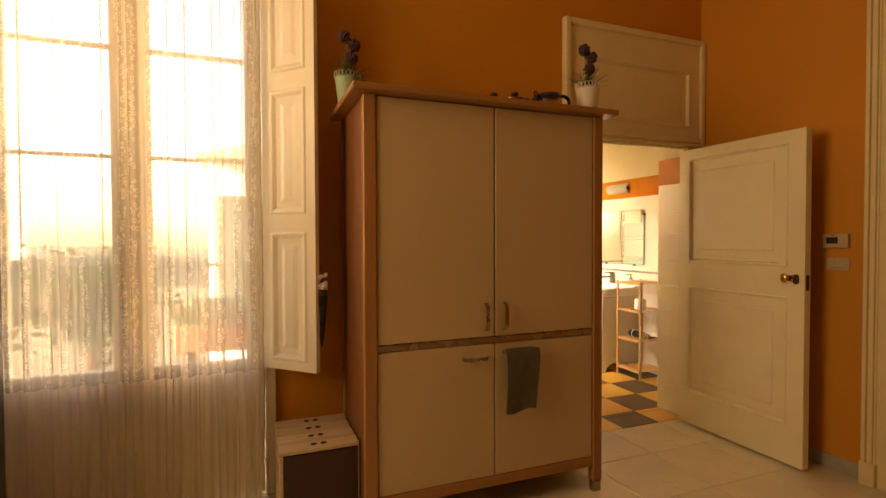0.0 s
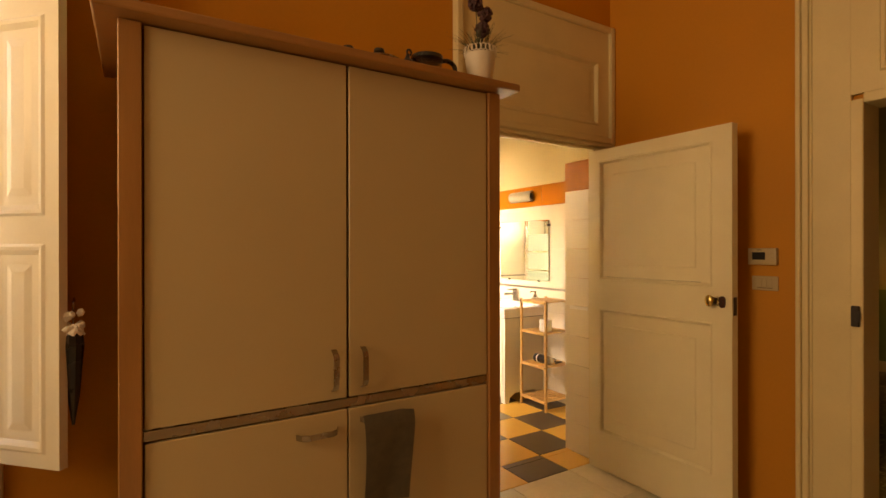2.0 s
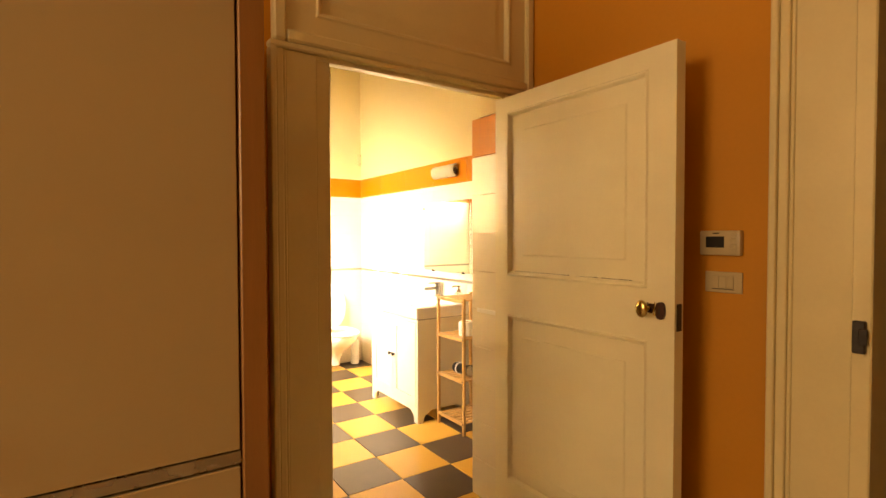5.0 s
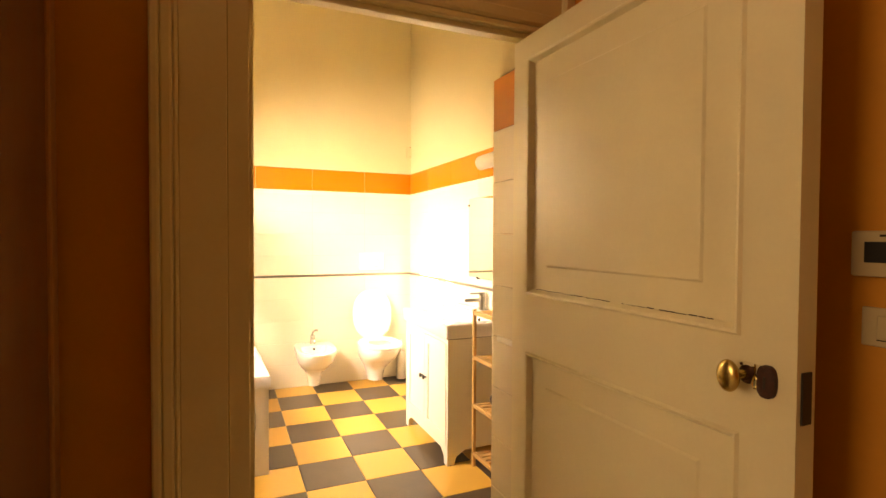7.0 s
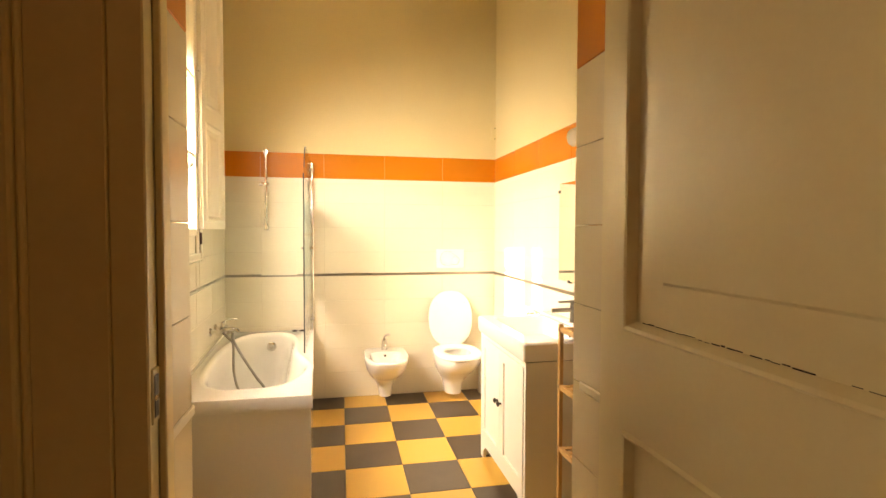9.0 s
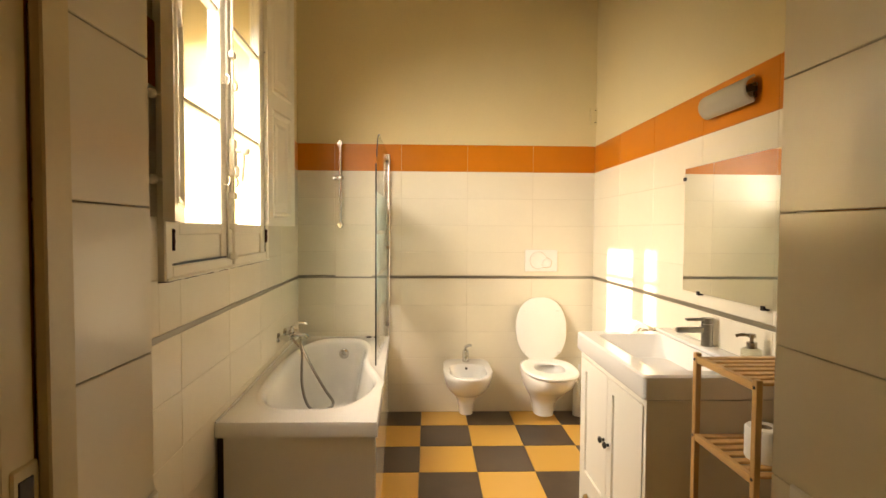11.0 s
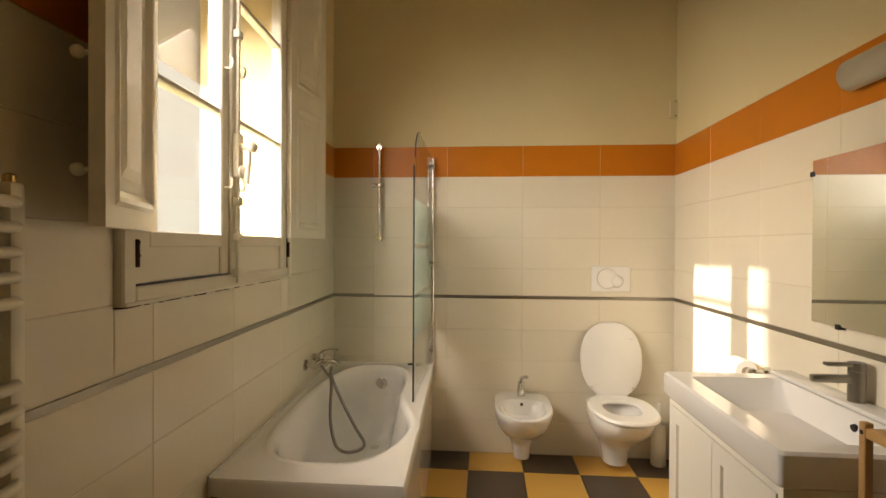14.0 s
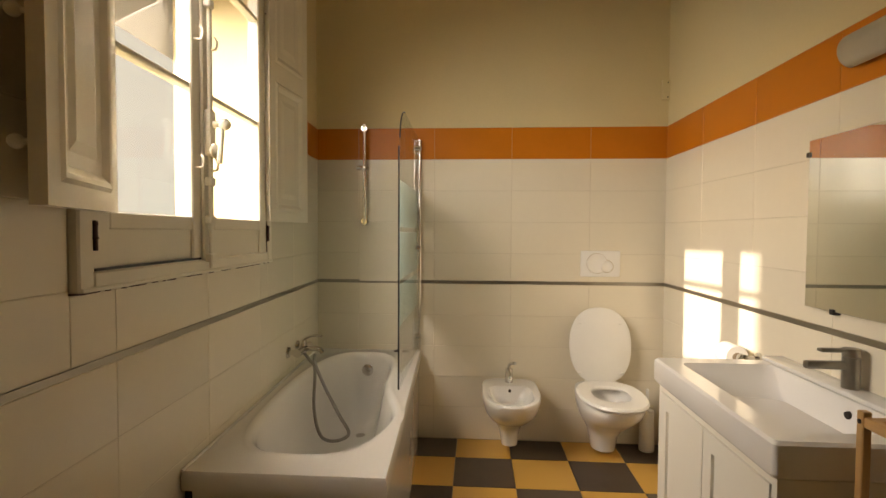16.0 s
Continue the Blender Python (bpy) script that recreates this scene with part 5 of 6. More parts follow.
for z in (0.66, 1.23, 1.86):
    bm = B()
    box(bm, 2.70, 2.755, 6.395, 6.425, z, z + 0.03, 0.005)
    if z == 1.23:
        cyl(bm, (2.695, 6.405, 1.245), (2.655, 6.40, 1.245), 0.010)
    part("pivot", bm, CHROME, scr, smooth=True, world=True)


# toilet and bidet
def d_ring(w, l, y_back, z, kx=0.45, ky=0.40, n=44):
    out = []
    for k in range(n):
        a = 2 * math.pi * k / n
        c, s = math.cos(a), math.sin(a)
        x = w * math.copysign(abs(c) ** (kx if s > 0 else 0.85), c)
        y = -y_back - l / 2 + l / 2 * math.copysign(abs(s) ** (ky if s > 0 else 0.95), s)
        out.append((x, y, z))
    return out


bid = thing("bidet", at=(3.315, FW, 0), label="white wall-hung ceramic bidet with a short pedestal", category="bidet")
bm = B()
loft(bm, [d_ring(*q) for q in ((0.040, 0.10, 0.10, 0.045), (0.050, 0.13, 0.08, 0.05), (0.062, 0.17, 0.05, 0.13), (0.085, 0.24, 0.0, 0.18), (0.125, 0.36, 0.0, 0.23), (0.158, 0.47, 0.0, 0.30), (0.170, 0.525, 0.0, 0.37), (0.172, 0.535, 0.0, 0.395), (0.168, 0.530, 0.0, 0.403), (0.150, 0.485, 0.02, 0.404),
                              (0.128, 0.345, 0.14, 0.398), (0.118, 0.325, 0.145, 0.37), (0.085, 0.25, 0.17, 0.31), (0.03, 0.10, 0.24, 0.29))])
part("bowl", bm, CERAMIC, bid, smooth=50)
part("overflow_hole", cyl(B(), (0, -0.147, 0.372), (0, -0.155, 0.370), 0.009, n=14), GAP, bid)
bt = thing("bidet_tap", at=(3.315, FW - 0.075, 0.404), label="small chrome bidet mixer tap", category="tap")
bm = B()
cyl(bm, (0, 0, 0), (0, 0, 0.085), 0.026, 0.023)
tube(bm, smooth_path([(0, 0, 0.05), (0, -0.04, 0.07), (0, -0.09, 0.06), (0, -0.105, 0.04)]), 0.013)
part("body", bm, CHROME, bt, smooth=True)
part("lever", tube(B(), smooth_path([(0, 0, 0.085), (0, -0.01, 0.110), (0.02, -0.035, 0.128), (0.035, -0.05, 0.130)]), 0.010), CHROME, bt, smooth=True)

wc = thing("toilet", at=(3.878, FW, 0), label="white wall-hung toilet with its lid standing open", category="toilet")
bm = B()
loft(bm, [d_ring(*q, 0.80, 0.60) for q in ((0.060, 0.16, 0.08, 0.045), (0.070, 0.18, 0.07, 0.05), (0.085, 0.24, 0.03, 0.14), (0.115, 0.33, 0.0, 0.20), (0.155, 0.45, 0.0, 0.27), (0.172, 0.555, 0.0, 0.34), (0.178, 0.585, 0.0, 0.395), (0.174, 0.58, 0.0, 0.405), (0.155, 0.53, 0.02, 0.406),
                              (0.118, 0.33, 0.16, 0.400), (0.112, 0.31, 0.165, 0.35), (0.075, 0.20, 0.22, 0.26), (0.03, 0.08, 0.26, 0.24))])
part("bowl", bm, CERAMIC, wc, smooth=50)
bm = B()
n = 44
loft(bm, [d_ring(0.182, 0.50, 0.10, 0.408, 0.80, 0.70), d_ring(0.187, 0.508, 0.097, 0.418, 0.80, 0.70), d_ring(0.180, 0.498, 0.10, 0.430, 0.80, 0.70), d_ring(0.112, 0.285, 0.195, 0.428, 0.80, 0.70), d_ring(0.104, 0.27, 0.20, 0.420, 0.80, 0.70), d_ring(0.108, 0.28, 0.198, 0.408, 0.80, 0.70)], cap0=False, cap1=False)
part("seat", bm, PLASTIC, wc, "white plastic seat ring", smooth=50)
bm = B()
rings = []
for grow, d in ((0.0, 0.0), (0.006, 0.005), (0.006, 0.014), (-0.004, 0.020)):
    rg = []
    for k in range(n):
        a = 2 * math.pi * k / n
        c, s = math.cos(a), math.sin(a)
        x = (0.183 + grow) * math.copysign(abs(c) ** 0.85, c) * (1.0 if s > 0 else 1 - 0.10 * abs(s))
        z = 0.645 + (0.225 + grow) * math.copysign(abs(s) ** (0.9 if s > 0 else 0.7), s)
        rg.append((x, -0.085 + (z - 0.42) * 0.14 - d, z))
    rings.append(rg)
loft(bm, rings)
lid = part("lid", bm, PLASTIC, wc, "white plastic lid leaning open", smooth=50)
for x, z in ((-0.125, 0.78), (0.125, 0.78), (-0.13, 0.48), (0.13, 0.48)):
    part("buffer", box(B(), x - 0.012, x + 0.012, -0.085 + (z - 0.42) * 0.14 - 0.027, -0.085 + (z - 0.42) * 0.14 - 0.019, z - 0.006, z + 0.006, 0.002), PLASTIC, lid)
for x in (-0.075, 0.075):
    part("hinge", cyl(B(), (x - 0.02, -0.085, 0.42), (x + 0.02, -0.085, 0.42), 0.011, n=12), PLASTIC, wc, smooth=True)

fp = thing("flush_plate", at=(3.885, FW, 1.15), label="white dual flush plate with two round buttons", category="flush plate")
part("plate", box(B(), -0.123, 0.123, -0.012, 0, -0.082, 0.082, 0.006, 2), PLASTIC, fp, smooth=True)
for x, z, r0 in ((-0.022, 0.002, 0.063), (0.040, -0.016, 0.036)):
    bm = lathe(B(), [(r0, 0.0), (r0, 0.003), (r0 - 0.004, 0.0045), (r0 - 0.006, 0.003), (0.004, 0.0035)], n=36)
    bmesh.ops.rotate(bm, verts=bm.verts, cent=(0, 0, 0), matrix=Matrix.Rotation(radians(90), 3, 'X'))
    bmesh.ops.translate(bm, verts=bm.verts, vec=(x, -0.0122 if r0 > 0.05 else -0.0142, z))
    b = part("button", bm, PLASTIC, fp, smooth=True)
    part("button_joint", tube(B(), [(x + (r0 + 0.001) * math.cos(q), -0.0125, z + (r0 + 0.001) * math.sin(q)) for q in [0.1309 * i for i in range(49)]], 0.0012 if r0 > 0.05 else 0.0030, 6), IVORY, b, smooth=True)
br = thing("toilet_brush", at=(4.165, 6.37, 0), label="white toilet brush in a tall round holder", category="toilet brush")
part("holder", lathe(B(), [(0.044, 0), (0.046, 0.01), (0.040, 0.25), (0.038, 0.255), (0.034, 0.25), (0.004, 0.245)], n=24), PLASTIC, br, smooth=True)
part("handle", cyl(B(), (0, 0, 0.24), (0.004, 0.008, 0.38), 0.009), PLASTIC, br, smooth=True)
jb = thing("junction_box", at=(4.278, FARY, 2.23), label="small cream junction cover near the corner", category="junction box")
part("cover", box(B(), -0.034, 0.030, -0.022, 0, -0.06, 0.06, 0.003, 2), BATHPAINT, jb)
for z in (-0.045, 0.045):
    part("screw", cyl(B(), (-0.002, -0.022, z), (-0.002, -0.0245, z), 0.004, n=10), IRON, jb)

# east wall: paper holder, lamp, mirror
RW = RIGHTX - 0.008
ph = thing("toilet_paper_holder", at=(RW, 5.46, 0.808), label="chrome toilet paper holder with a white roll", category="paper holder")
bm = B()
cyl(bm, (0, -0.075, 0.02), (-0.012, -0.075, 0.02), 0.024)
tube(bm, smooth_path([(-0.01, -0.075, 0.02), (-0.06, -0.075, 0.02), (-0.075, -0.06, 0.02), (-0.075, 0.06, 0.02)]), 0.008)
cyl(bm, (-0.075, -0.075, 0.02), (-0.075, -0.100, 0.02), 0.020)
part("arm", bm, CHROME, ph, smooth=True)
bm = B()
cyl(bm, (-0.075, -0.045, 0.015), (-0.075, 0.06, 0.015), 0.046, n=28)
roll = part("paper_roll", bm, PAPER, ph, "white paper roll", smooth=True)
part("core", cyl(B(), (-0.075, -0.0455, 0.015), (-0.075, -0.0465, 0.015), 0.020, n=20), CARD, roll, "brown card core")

wl = thing("wall_lamp", at=(RW, 4.735, 1.915), label="unlit wall lamp with a matt glass half tube", category="lamp")
bm = B()
rings = []
for k, y in enumerate((-0.16, -0.155, 0.155, 0.16)):
    q = 0.9 if k in (0, 3) else 1.0
    rings.append([(-0.022 - 0.048 * q * math.cos(a), y, 0.052 * q * math.sin(a)) for a in [-1.5 + 3.0 * i / 14 for i in range(15)]] + [(-0.024 - 0.042 * q * math.cos(a), y, 0.046 * q * math.sin(a)) for a in [1.5 - 3.0 * i / 14 for i in range(15)]])
loft(bm, rings)
part("glass_shade", bm, OPALGLASS, wl, smooth=50)
part("back_plate", box(B(), -0.016, 0, -0.14, 0.14, -0.03, 0.03, 0.004), STEEL, wl)
for y in (-0.150, 0.150):
    bm = B()
    box(bm, -0.055, -0.012, y - 0.008, y + 0.008, -0.010, 0.010, 0.003)
    cyl(bm, (-0.045, y - 0.012, 0), (-0.045, y + 0.012, 0), 0.014)
    part("lamp_holder", bm, IRON, wl, smooth=True)
part("tube_bulb", cyl(B(), (-0.045, -0.13, 0), (-0.045, 0.13, 0), 0.012), PLASTIC, wl, smooth=True)

mir = thing("wall_mirror", at=(RW, 4.722, 1.094), label="frameless rectangular wall mirror with small clips", category="mirror")
part("backing", box(B(), -0.016, -0.006, -0.352, 0.352, 0.004, 0.574), DARKGREY, mir)
part("mirror_glass", box(B(), -0.0215, -0.0165, -0.357, 0.357, 0.0, 0.578, 0.0012), MIRROR, mir, "silvered mirror glass")
for y, z in ((-0.22, 0.0), (0.22, 0.0), (0.357, 0.53), (-0.357, 0.53)):
    part("clip", box(B(), -0.026, 0, y - 0.010, y + 0.010, z - 0.010, z + 0.008, 0.002), BLACKPL, mir)

# vanity
van = thing("vanity_cabinet", at=(3.815, 4.832, 0), rz=-90, label="white two-door vanity cabinet on bracket feet", category="cabinet")
VW, VD = 0.378, 0.465
for x0 in (-VW, VW - 0.022):
    bm = B()
    prof = [(0.0, 0.0), (0.0, 0.766), (VD, 0.766), (VD, 0.0), (VD - 0.05, 0.0), (VD - 0.06, 0.05), (VD - 0.12, 0.085), (0.12, 0.085), (0.06, 0.05), (0.045, 0.0)]
    loft(bm, [[(x0, y, z) for y, z in prof], [(x0 + 0.022, y, z) for y, z in prof]])
    part("side_panel", bm, VANWHITE, van)
bm = B()
prof = [(-VW + 0.022, 0.0), (-VW + 0.022, 0.115), (VW - 0.022, 0.115), (VW - 0.022, 0.0), (VW - 0.05, 0.0), (VW - 0.06, 0.05), (VW - 0.11, 0.085), (-VW + 0.11, 0.085), (-VW + 0.06, 0.05), (-VW + 0.05, 0.0)]
loft(bm, [[(x, 0.0, z) for x, z in prof], [(x, 0.020, z) for x, z in prof]])
part("apron", bm, VANWHITE, van)
part("carcass", box(B(), -VW + 0.022, VW - 0.022, 0.055, VD - 0.01, 0.10, 0.70), VANWHITE, van)
part("shadow_gap", box(B(), -VW + 0.006, VW - 0.006, 0.006, VD - 0.002, 0.7665, 0.7728), GAP, van, "dark joint under the washbasin")
part("top_rail", box(B(), -VW + 0.022, VW - 0.022, 0.0, 0.022, 0.745, 0.766), VANWHITE, van)
for x0, x1, kx in ((-VW + 0.025, -0.002, -0.028), (0.002, VW - 0.025, 0.028)):
    bm = B()
    wall_with_holes(bm, x0, x1, 0.118, 0.742, -0.004, 0.018, [(x0 + 0.055, x1 - 0.055, 0.185, 0.685)])
    box(bm, x0 + 0.055, x1 - 0.055, 0.006, 0.014, 0.185, 0.685)
    d = part("door", bm, VANWHITE, van)
    bm = lathe(B(), [(0.007, 0), (0.006, 0.010), (0.014, 0.016), (0.015, 0.022), (0.008, 0.027), (0.001, 0.028)], n=18)
    bmesh.ops.rotate(bm, verts=bm.verts, cent=(0, 0, 0), matrix=Matrix.Rotation(radians(90), 3, 'X'))
    bmesh.ops.translate(bm, verts=bm.verts, vec=(kx, -0.004, 0.455))
    part("knob", bm, BLACKPL, d, "small dark round metal knob", smooth=True)
for x in (-VW + 0.011, VW - 0.011):
    part("foot_pad", cyl(B(), (x, 0.02, 0.0), (x, 0.02, -0.004 + 0.008), 0.012, n=12), IRON, van)

wb = thing("washbasin", at=(3.815, 4.832, 0.773), rz=-90, label="white rectangular ceramic washbasin on the vanity", category="washbasin")


def rrect(x0, x1, y0, y1, r, z, n=8):
    out = []
    for cx_, cy_, a0 in ((x1 - r, y1 - r, 0), (x0 + r, y1 - r, 90), (x0 + r, y0 + r, 180), (x1 - r, y0 + r, 270)):
        for k in range(n + 1):
            a = radians(a0 + 90 * k / n)
            out.append((cx_ + r * math.cos(a), cy_ + r * math.sin(a), z))
    return out


bm = B()
BWX = 0.395
R_ = [rrect(-BWX + 0.006, BWX - 0.006, -0.014, 0.466, 0.012, 0.0), rrect(-BWX, BWX, -0.020, 0.466, 0.014, 0.010), rrect(-BWX, BWX, -0.020, 0.466, 0.014, 0.082), rrect(-BWX + 0.008, BWX - 0.008, -0.012, 0.464, 0.014, 0.090),
      rrect(-0.318, 0.330, 0.052, 0.378, 0.03, 0.090), rrect(-0.312, 0.324, 0.058, 0.372, 0.03, 0.083), rrect(-0.255, 0.300, 0.075, 0.355, 0.05, 0.015), rrect(-0.14, 0.25, 0.10, 0.330, 0.06, -0.022), rrect(0.02, 0.12, 0.18, 0.25, 0.03, -0.028)]
loft(bm, R_)
part("bowl", bm, CERAMIC, wb, smooth=32)
bm = B()
box(bm, -BWX, BWX, 0.384, 0.466, 0.0905, 0.106, 0.006, 2)
part("back_ledge", bm, CERAMIC, wb, smooth=45)
part("overflow_hole", cyl(B(), (0.09, 0.357, 0.050), (0.09, 0.368, 0.052), 0.011, n=16), GAP, wb)
part("drain", lathe(B(), [(0.03, 0.0), (0.03, 0.003), (0.004, 0.004)], (0.07, 0.215, -0.027), 20), CHROME, wb, smooth=True)

tp = thing("basin_tap", at=(4.240, 4.825, 0.879), rz=-90, label="dark nickel single-lever basin mixer tap", category="tap")
bm = B()
cyl(bm, (0, 0, 0), (0, 0, 0.095), 0.024, n=24)
box(bm, -0.012, 0.012, -0.135, -0.015, 0.058, 0.082, 0.005, 2)
part("body", bm, DULLTAP, tp, smooth=True)
bm = B()
cyl(bm, (0, 0, 0.098), (0, 0, 0.122), 0.024, n=24)
box(bm, -0.013, 0.013, -0.095, 0.0, 0.110, 0.121, 0.004, 2)
part("lever", bm, DULLTAP, tp, smooth=True)
sd = thing("soap_dispenser", at=(4.225, 4.505, 0.879), label="clear soap dispenser bottle with steel pump", category="soap dispenser")
part("bottle", lathe(B(), [(0.034, 0), (0.036, 0.005), (0.036, 0.060), (0.022, 0.068), (0.020, 0.068), (0.032, 0.058), (0.032, 0.008), (0.003, 0.006)], n=24), BOTTLE, sd, smooth=True)
bm = B()
cyl(bm, (0, 0, 0.066), (0, 0, 0.088), 0.018)
cyl(bm, (0, 0, 0.088), (0, 0, 0.108), 0.007)
tube(bm, smooth_path([(0, 0, 0.112), (-0.03, 0.01, 0.114), (-0.05, 0.018, 0.108)]), 0.006)
cyl(bm, (0, 0, 0.106), (0, 0, 0.118), 0.014)
part("pump", bm, STEEL, sd, "brushed steel pump", smooth=True)

# bamboo rack
rack = thing("bamboo_rack", at=(3.955, 4.075, 0), label="narrow four-shelf bamboo rack with slatted shelves", category="shelf")
RX, RY = 0.315, 0.335
for x in (0.0, RX - 0.02):
    for y in (0.0, RY - 0.02):
        p = part("post", box(B(), x, x + 0.02, y, y + 0.02, 0.0, 0.955, 0.002), BAMBOOZ, rack)
        for z in (0.09, 0.385, 0.675, 0.94):
            part("screw", cyl(B(), (x - 0.0015, y + 0.01, z - 0.008), (x + 0.0005, y + 0.01, z - 0.008), 0.0055, n=10), IRON, p)
for z in (0.09, 0.385, 0.675, 0.945):
    for x in (0.001, RX - 0.019):
        part("shelf_rail", box(B(), x, x + 0.018, 0.020, RY - 0.020, z - 0.024, z, 0.002), BAMBOO, rack)
    slat = mesh_of("slat", box(B(), 0.0, RX - 0.041, -0.014, 0.014, 0.0, 0.009, 0.002), BAMBOO)
    for k in range(7):
        o = new("slat", slat)
        o.parent = rack
        o.location = (0.0205, 0.030 + k * (RY - 0.06) / 6, z - 0.011)
bm = lathe(B(), [(0.050, 0), (0.054, 0.006), (0.054, 0.094), (0.050, 0.10), (0.021, 0.10), (0.020, 0.02), (0.003, 0.02)], n=28)
tr = thing("toilet_roll", at=(4.07, 4.20, 0.6735), label="spare white toilet roll standing on the rack", category="toilet roll")
part("paper", bm, PAPER, tr, smooth=True)
part("core", lathe(B(), [(0.0205, 0.03), (0.0205, 0.099), (0.0195, 0.099), (0.0195, 0.03)], n=20), CARD, tr, smooth=True)
hd = thing("hair_dryer", at=(4.06, 4.24, 0.383), label="black hair dryer with silver rings lying on the rack", category="hair dryer")
bm = B()
cyl(bm, (0.0, -0.10, 0.040), (0.0, 0.06, 0.040), 0.034, 0.038, 20)
ball(bm, (0.0, 0.06, 0.040), 0.038)
part("barrel", bm, BLACKPL, hd, smooth=True)
part("ring", cyl(B(), (0.0, -0.106, 0.040), (0.0, -0.085, 0.040), 0.037, n=20), STEEL, hd, smooth=True)
part("ring", cyl(B(), (0.0, 0.02, 0.040), (0.0, 0.032, 0.040), 0.0405, n=20), PLASTIC, hd, smooth=True)
part("grip", tube(B(), smooth_path([(0.02, 0.05, 0.035), (0.07, 0.06, 0.025), (0.14, 0.05, 0.02)]), 0.017), BLACKPL, hd, smooth=True)
part("cord", tube(B(), smooth_path([(0.14, 0.05, 0.02), (0.17, 0.0, 0.012), (0.10, -0.06, 0.010), (0.16, -0.09, 0.010), (0.06, -0.11, 0.010)]), 0.005), BLACKPL, hd, smooth=True)

# towel radiator on the west wall
rad = thing("towel_radiator", at=on_left(2.50, 0.06, 0.0), rz=LTURN, label="white ladder towel radiator with valve plug", category="radiator")
for u in (0.0, 0.42):
    bm = B()
    box(bm, u - 0.016, u + 0.016, -0.012, 0.022, 0.30, 1.465, 0.008, 2)
    p = part("upright", bm, SHUTWHITE, rad, smooth=True)
    part("end_plug", lathe(B(), [(0.011, 0), (0.011, 0.012), (0.006, 0.016), (0.001, 0.016)], (u, 0.005, 1.465), 12), BRASS, p, smooth=True)
rung = mesh_of("rung", tube(B(), smooth_path([(0.0, 0.012, 0), (0.02, 0.030, 0), (0.08, 0.036, 0), (0.21, 0.037, 0), (0.34, 0.036, 0), (0.40, 0.030, 0), (0.42, 0.012, 0)], 6), 0.0105, 12), SHUTWHITE, True)
for base in (1.430, 1.115, 0.80, 0.52):
    for k in range(5 if base > 0.6 else 4):
        o = new("rung", rung)
        o.parent = rad
        o.location = (0, 0, base - 0.043 * k)
for u in (0.06, 0.36):
    part("wall_bracket", cyl(B(), (u, -0.05, 1.27), (u, 0.03, 1.27), 0.010, n=10), SHUTWHITE, rad, smooth=True)
bm = B()
box(bm, 0.10, 0.125, 0.047, 0.060, 1.36, 1.42, 0.005, 2)
part("peg", bm, SHUTWHITE, rad, smooth=True)


# ---- wall tiles ----
def subtract(rect, hole):
    u0, u1, z0, z1 = rect
    a0, a1, b0, b1 = hole
    if a0 >= u1 or a1 <= u0 or b0 >= z1 or b1 <= z0:
        return [rect]
    out = []
    if a0 > u0:
        out.append((u0, a0, z0, z1))
    if a1 < u1:
        out.append((a1, u1, z0, z1))
    m0, m1 = max(u0, a0), min(u1, a1)
    if b0 > z0:
        out.append((m0, m1, z0, b0))
    if b1 < z1:
        out.append((m0, m1, b1, z1))
    return [r for r in out if r[1] - r[0] > 0.006 and r[3] - r[2] > 0.006]


ROWS_Z = [0.0, 0.21, 0.41, 0.61, 0.81, 1.012, 1.034, 1.21, 1.41, 1.61, 1.81, 2.01]
TILES = {}


def tile_mesh(w, h, material):
    key = (round(w, 4), round(h, 4), material.name)
    if key not in TILES:
        TILES[key] = mesh_of("tile", box(B(), 0.0008, w - 0.0008, 0.0, 0.008, 0.0008, h - 0.0008, 0.0014), material)
    return TILES[key]


def tile_wall(parent, u_lo, u_hi, first, y, holes=(), step=0.4925, place=None):
    """Tiles as pieces of their own on a wall whose x runs along it and whose y looks into the room."""
    spans = [(u_lo, u_hi, 0.0, TILE_TOP)]
    for h in holes:
        spans = [q for r in spans for q in subtract(r, h)]
    for a, b, c, d in spans:
        part("grout", box(B(), a, b, y, y + 0.0064, c, d), GROUT, parent)
    us = [u_lo]
    u = first
    while u < u_hi:
        if u > u_lo + 0.01:
            us.append(u)
        u += step
    us.append(u_hi)
    for z0, z1 in zip(ROWS_Z, ROWS_Z[1:]):
        if abs(z0 - 1.012) < 1e-6:
            spans = [(u_lo, u_hi, z0, z1)]
            for h in holes:
                spans = [q for r in spans for q in subtract(r, h)]
            for a, b, c, d in spans:
                o = part("metal_strip", box(B(), a, b, y, y + 0.010, c + 0.001, d - 0.001, 0.001), STRIP, parent, "brushed metal trim strip")
            continue
        for a, b in zip(us, us[1:]):
            rects = [(a, b, z0, z1)]
            for h in holes:
                rects = [q for r in rects for q in subtract(r, h)]
            for r in rects:
                o = new("tile", tile_mesh(r[1] - r[0], r[3] - r[2], TILEORANGE if z0 > 1.8 else TILECREAM))
                o.parent = parent
                o.location = (r[0], y, r[2])


tile_wall(wall_far, 0.032, 2.262, 0.01 + 0.4925, 0.0)
tile_wall(wall_right, 0.012, FARY - YB - 0.002, 0.0925, 0.0)
tile_wall(wall_left, 0.002, 3.0, 0.03, 0.0, [(WIN_U0 - 0.014, WIN_U1 + 0.014, WIN_Z0 - 0.007, WIN_Z1)])
tile_wall(wall_near, 2.24, RIGHTX - 0.01, 2.62 - 0.4925 * 0 + 0.0, YB + 0.006, [(2.618, 3.574, -1, 2.3)])

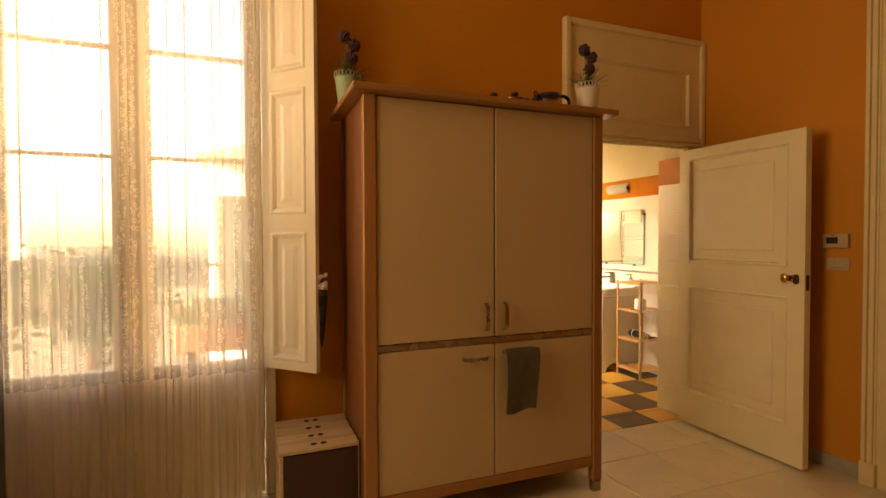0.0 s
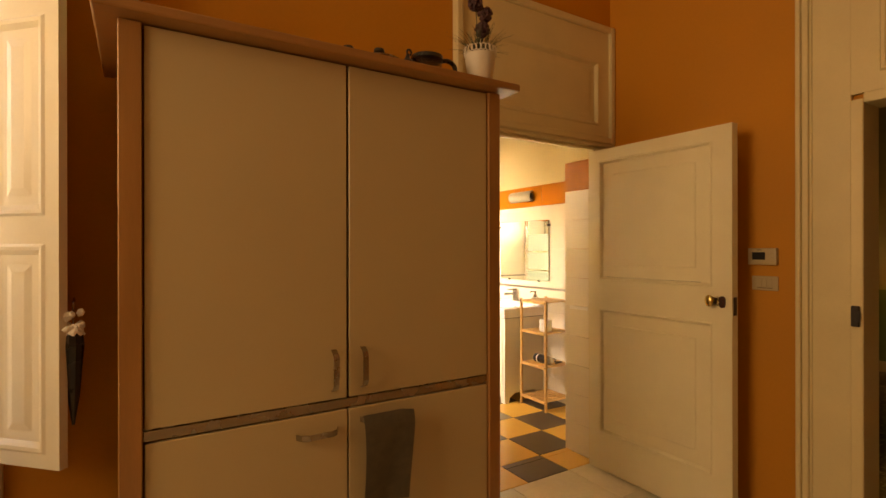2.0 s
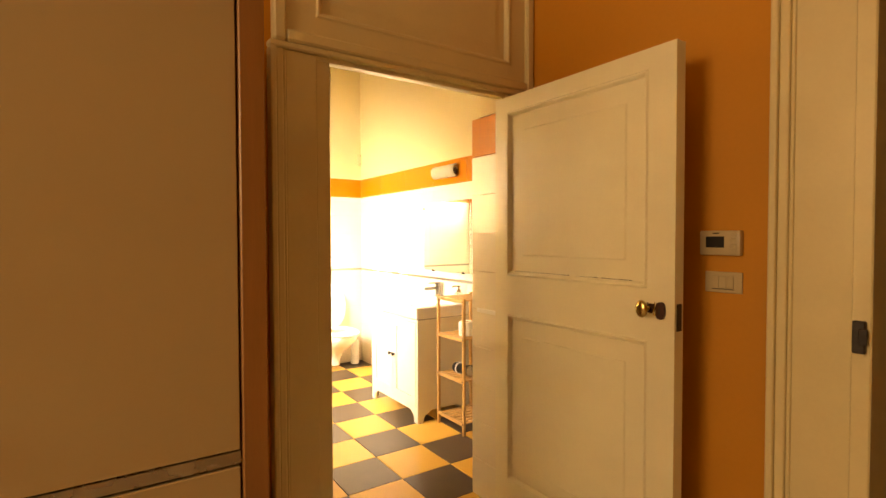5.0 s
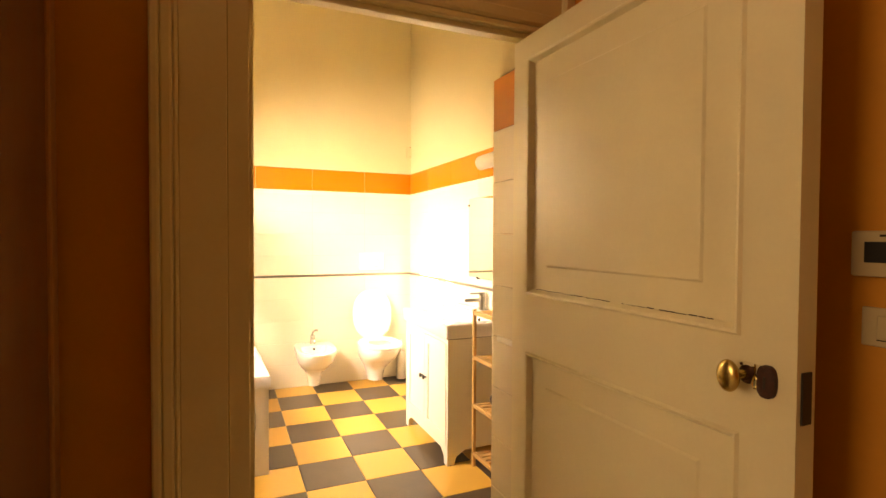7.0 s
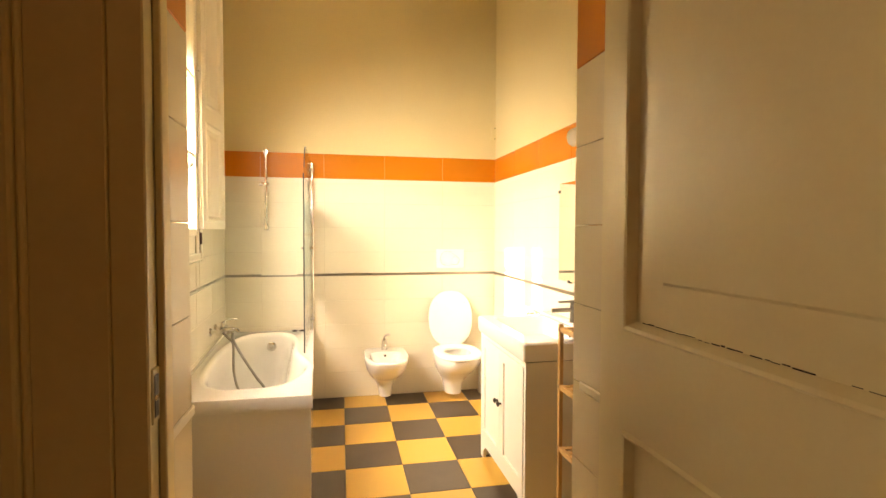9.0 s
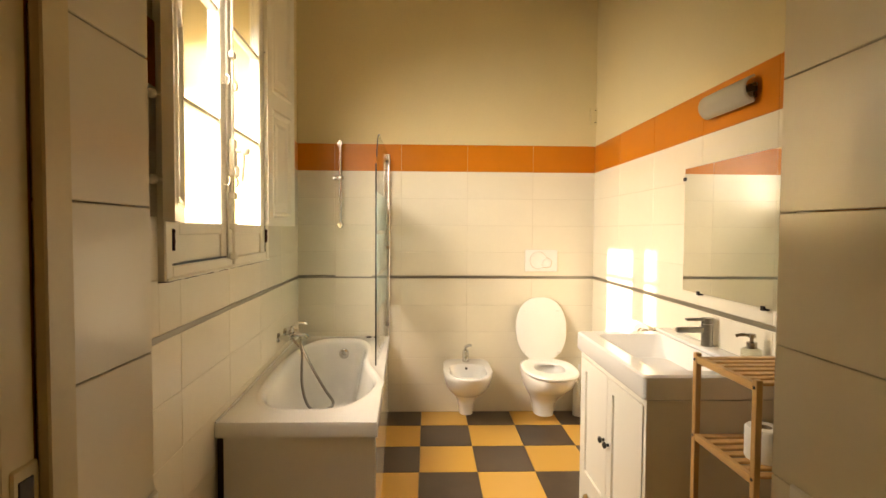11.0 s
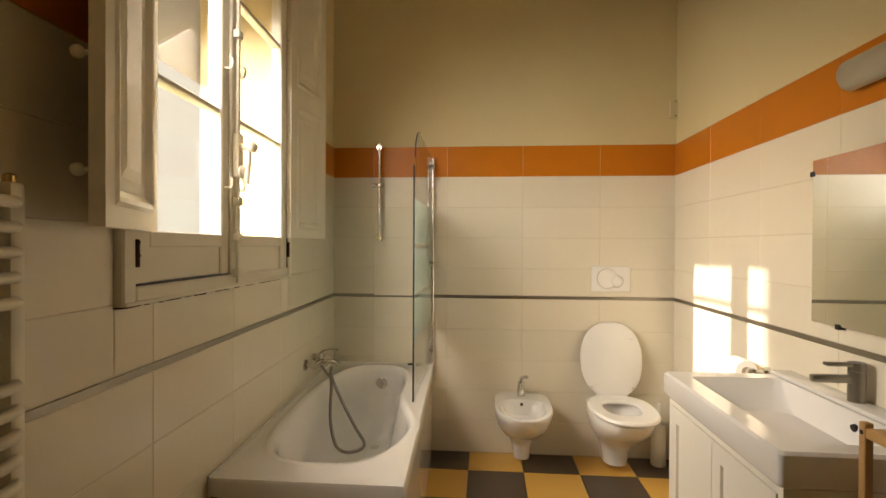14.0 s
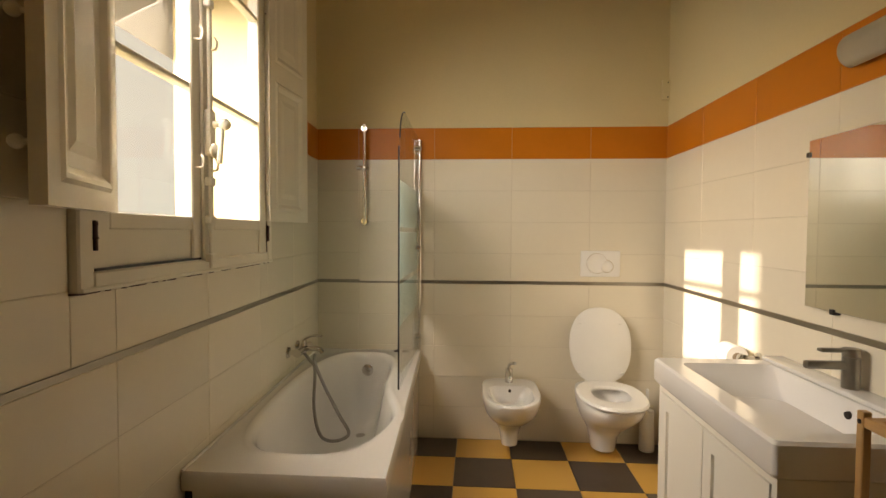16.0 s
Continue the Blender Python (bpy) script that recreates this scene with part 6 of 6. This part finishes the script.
# tiled sides of the doorway
for x0, x1, flip in ((2.622, 2.650, 1), (3.562, 3.571, -1)):
    for z0, z1 in ((0.0, 0.20), (0.20, 0.40), (0.40, 0.60), (0.60, 0.80), (0.80, 1.00), (1.00, 1.20), (1.20, 1.40), (1.40, 1.60), (1.60, 1.80), (1.80, 2.00)):
        part("tile", box(B(), x0, x1, YB - 0.158, YB + (0.013 if flip > 0 else 0.058), z0 + 0.0008, z1 - 0.0008, 0.0014), TILEORANGE if z0 > 1.75 else TILECREAM, wall_mid)
    a = x1 if flip > 0 else x0
    part("trim_bead", box(B(), min(a, a + flip * 0.007), max(a, a + flip * 0.007), YB - 0.155, YB + 0.012, 0.985, 1.008, 0.003), PLASTIC, wall_mid)
    part("reveal_plaster", box(B(), x0, x1, YB - 0.158, YB + 0.006, 2.002, 2.299), BATHPAINT, wall_mid)

# ---- floor tiles ----
def floor_tiles(parent, x_lo, x_hi, y_lo, y_hi, x_line, y_line, sx, sy, gap, pick, depth=0.0075):
    cache = {}
    i0, i1 = math.floor((x_lo - x_line) / sx), math.ceil((x_hi - x_line) / sx)
    j0, j1 = math.floor((y_lo - y_line) / sy), math.ceil((y_hi - y_line) / sy)
    for i in range(i0, i1):
        for j in range(j0, j1):
            a, b = max(x_lo, x_line + i * sx), min(x_hi, x_line + (i + 1) * sx)
            c, d = max(y_lo, y_line + j * sy), min(y_hi, y_line + (j + 1) * sy)
            if b - a < 0.01 or d - c < 0.01:
                continue
            m = pick(i, j)
            key = (round(b - a, 4), round(d - c, 4), m.name)
            if key not in cache:
                w, h = (b - a) / 2 - gap / 2, (d - c) / 2 - gap / 2
                cache[key] = mesh_of("tile", box(B(), -w, w, -h, h, -depth, 0.0, 0.0016), m)
            o = new("tile", cache[key])
            o.parent = parent
            o.location = ((a + b) / 2, (c + d) / 2, 0)


def chequer(i, j):
    return FLOORYEL if (i + j) % 2 == 0 else FLOORBLK


floor_tiles(floor_bath, 2.05, RIGHTX - 0.008, YB + 0.006, FARY - 0.008, 2.988, 6.185, 0.3325, 0.341, 0.003, chequer)
floor_tiles(floor_bath, 2.651, 3.561, 3.195, YB + 0.006, 2.988, 6.185, 0.3325, 0.341, 0.003, chequer)
floor_tiles(floor_kitchen, XW, XR, -2.6, 3.192, 2.40, 2.79, 0.46, 0.46, 0.004, lambda i, j: FLOORKIT)

PATTERN = bpy.data.materials.new("patterned_cement_tile")
PATTERN.use_nodes = True
nt = PATTERN.node_tree
N, L = nt.nodes.new, nt.links.new
tc, ab, no, wv, ad, cr = N("ShaderNodeTexCoord"), N("ShaderNodeVectorMath"), N("ShaderNodeTexNoise"), N("ShaderNodeTexNoise"), N("ShaderNodeMath"), N("ShaderNodeValToRGB")
ab.operation = 'ABSOLUTE'
L(tc.outputs["Object"], ab.inputs[0])
no.inputs["Scale"].default_value, no.inputs["Detail"].default_value, no.inputs["Distortion"].default_value = 11.0, 0.0, 1.6
wv.inputs["Scale"].default_value, wv.inputs["Detail"].default_value = 60.0, 2.0
L(ab.outputs[0], no.inputs["Vector"])
L(tc.outputs["Object"], wv.inputs["Vector"])
ad.operation = 'MULTIPLY_ADD'
L(wv.outputs[0], ad.inputs[0])
ad.inputs[1].default_value = 0.05
L(no.outputs[0], ad.inputs[2])
cr.color_ramp.interpolation = 'CONSTANT'
for k, (p, c) in enumerate(((0.0, (0.07, 0.04, 0.025)), (0.40, (0.46, 0.41, 0.29)), (0.44, (0.09, 0.05, 0.03)), (0.49, (0.22, 0.14, 0.08)), (0.53, (0.08, 0.045, 0.03)), (0.57, (0.50, 0.45, 0.33)))):
    e = cr.color_ramp.elements[k] if k < 2 else cr.color_ramp.elements.new(p)
    e.position, e.color = p, (*c, 1)
L(ad.outputs[0], cr.inputs[0])
L(cr.outputs[0], nt.nodes["Principled BSDF"].inputs["Base Color"])
nt.nodes["Principled BSDF"].inputs["Roughness"].default_value = 0.3
floor_tiles(floor_green, 3.96, 8.18, 1.4, 3.4, 4.0, 1.4, 0.25, 0.25, 0.002, lambda i, j: PATTERN, 0.005)
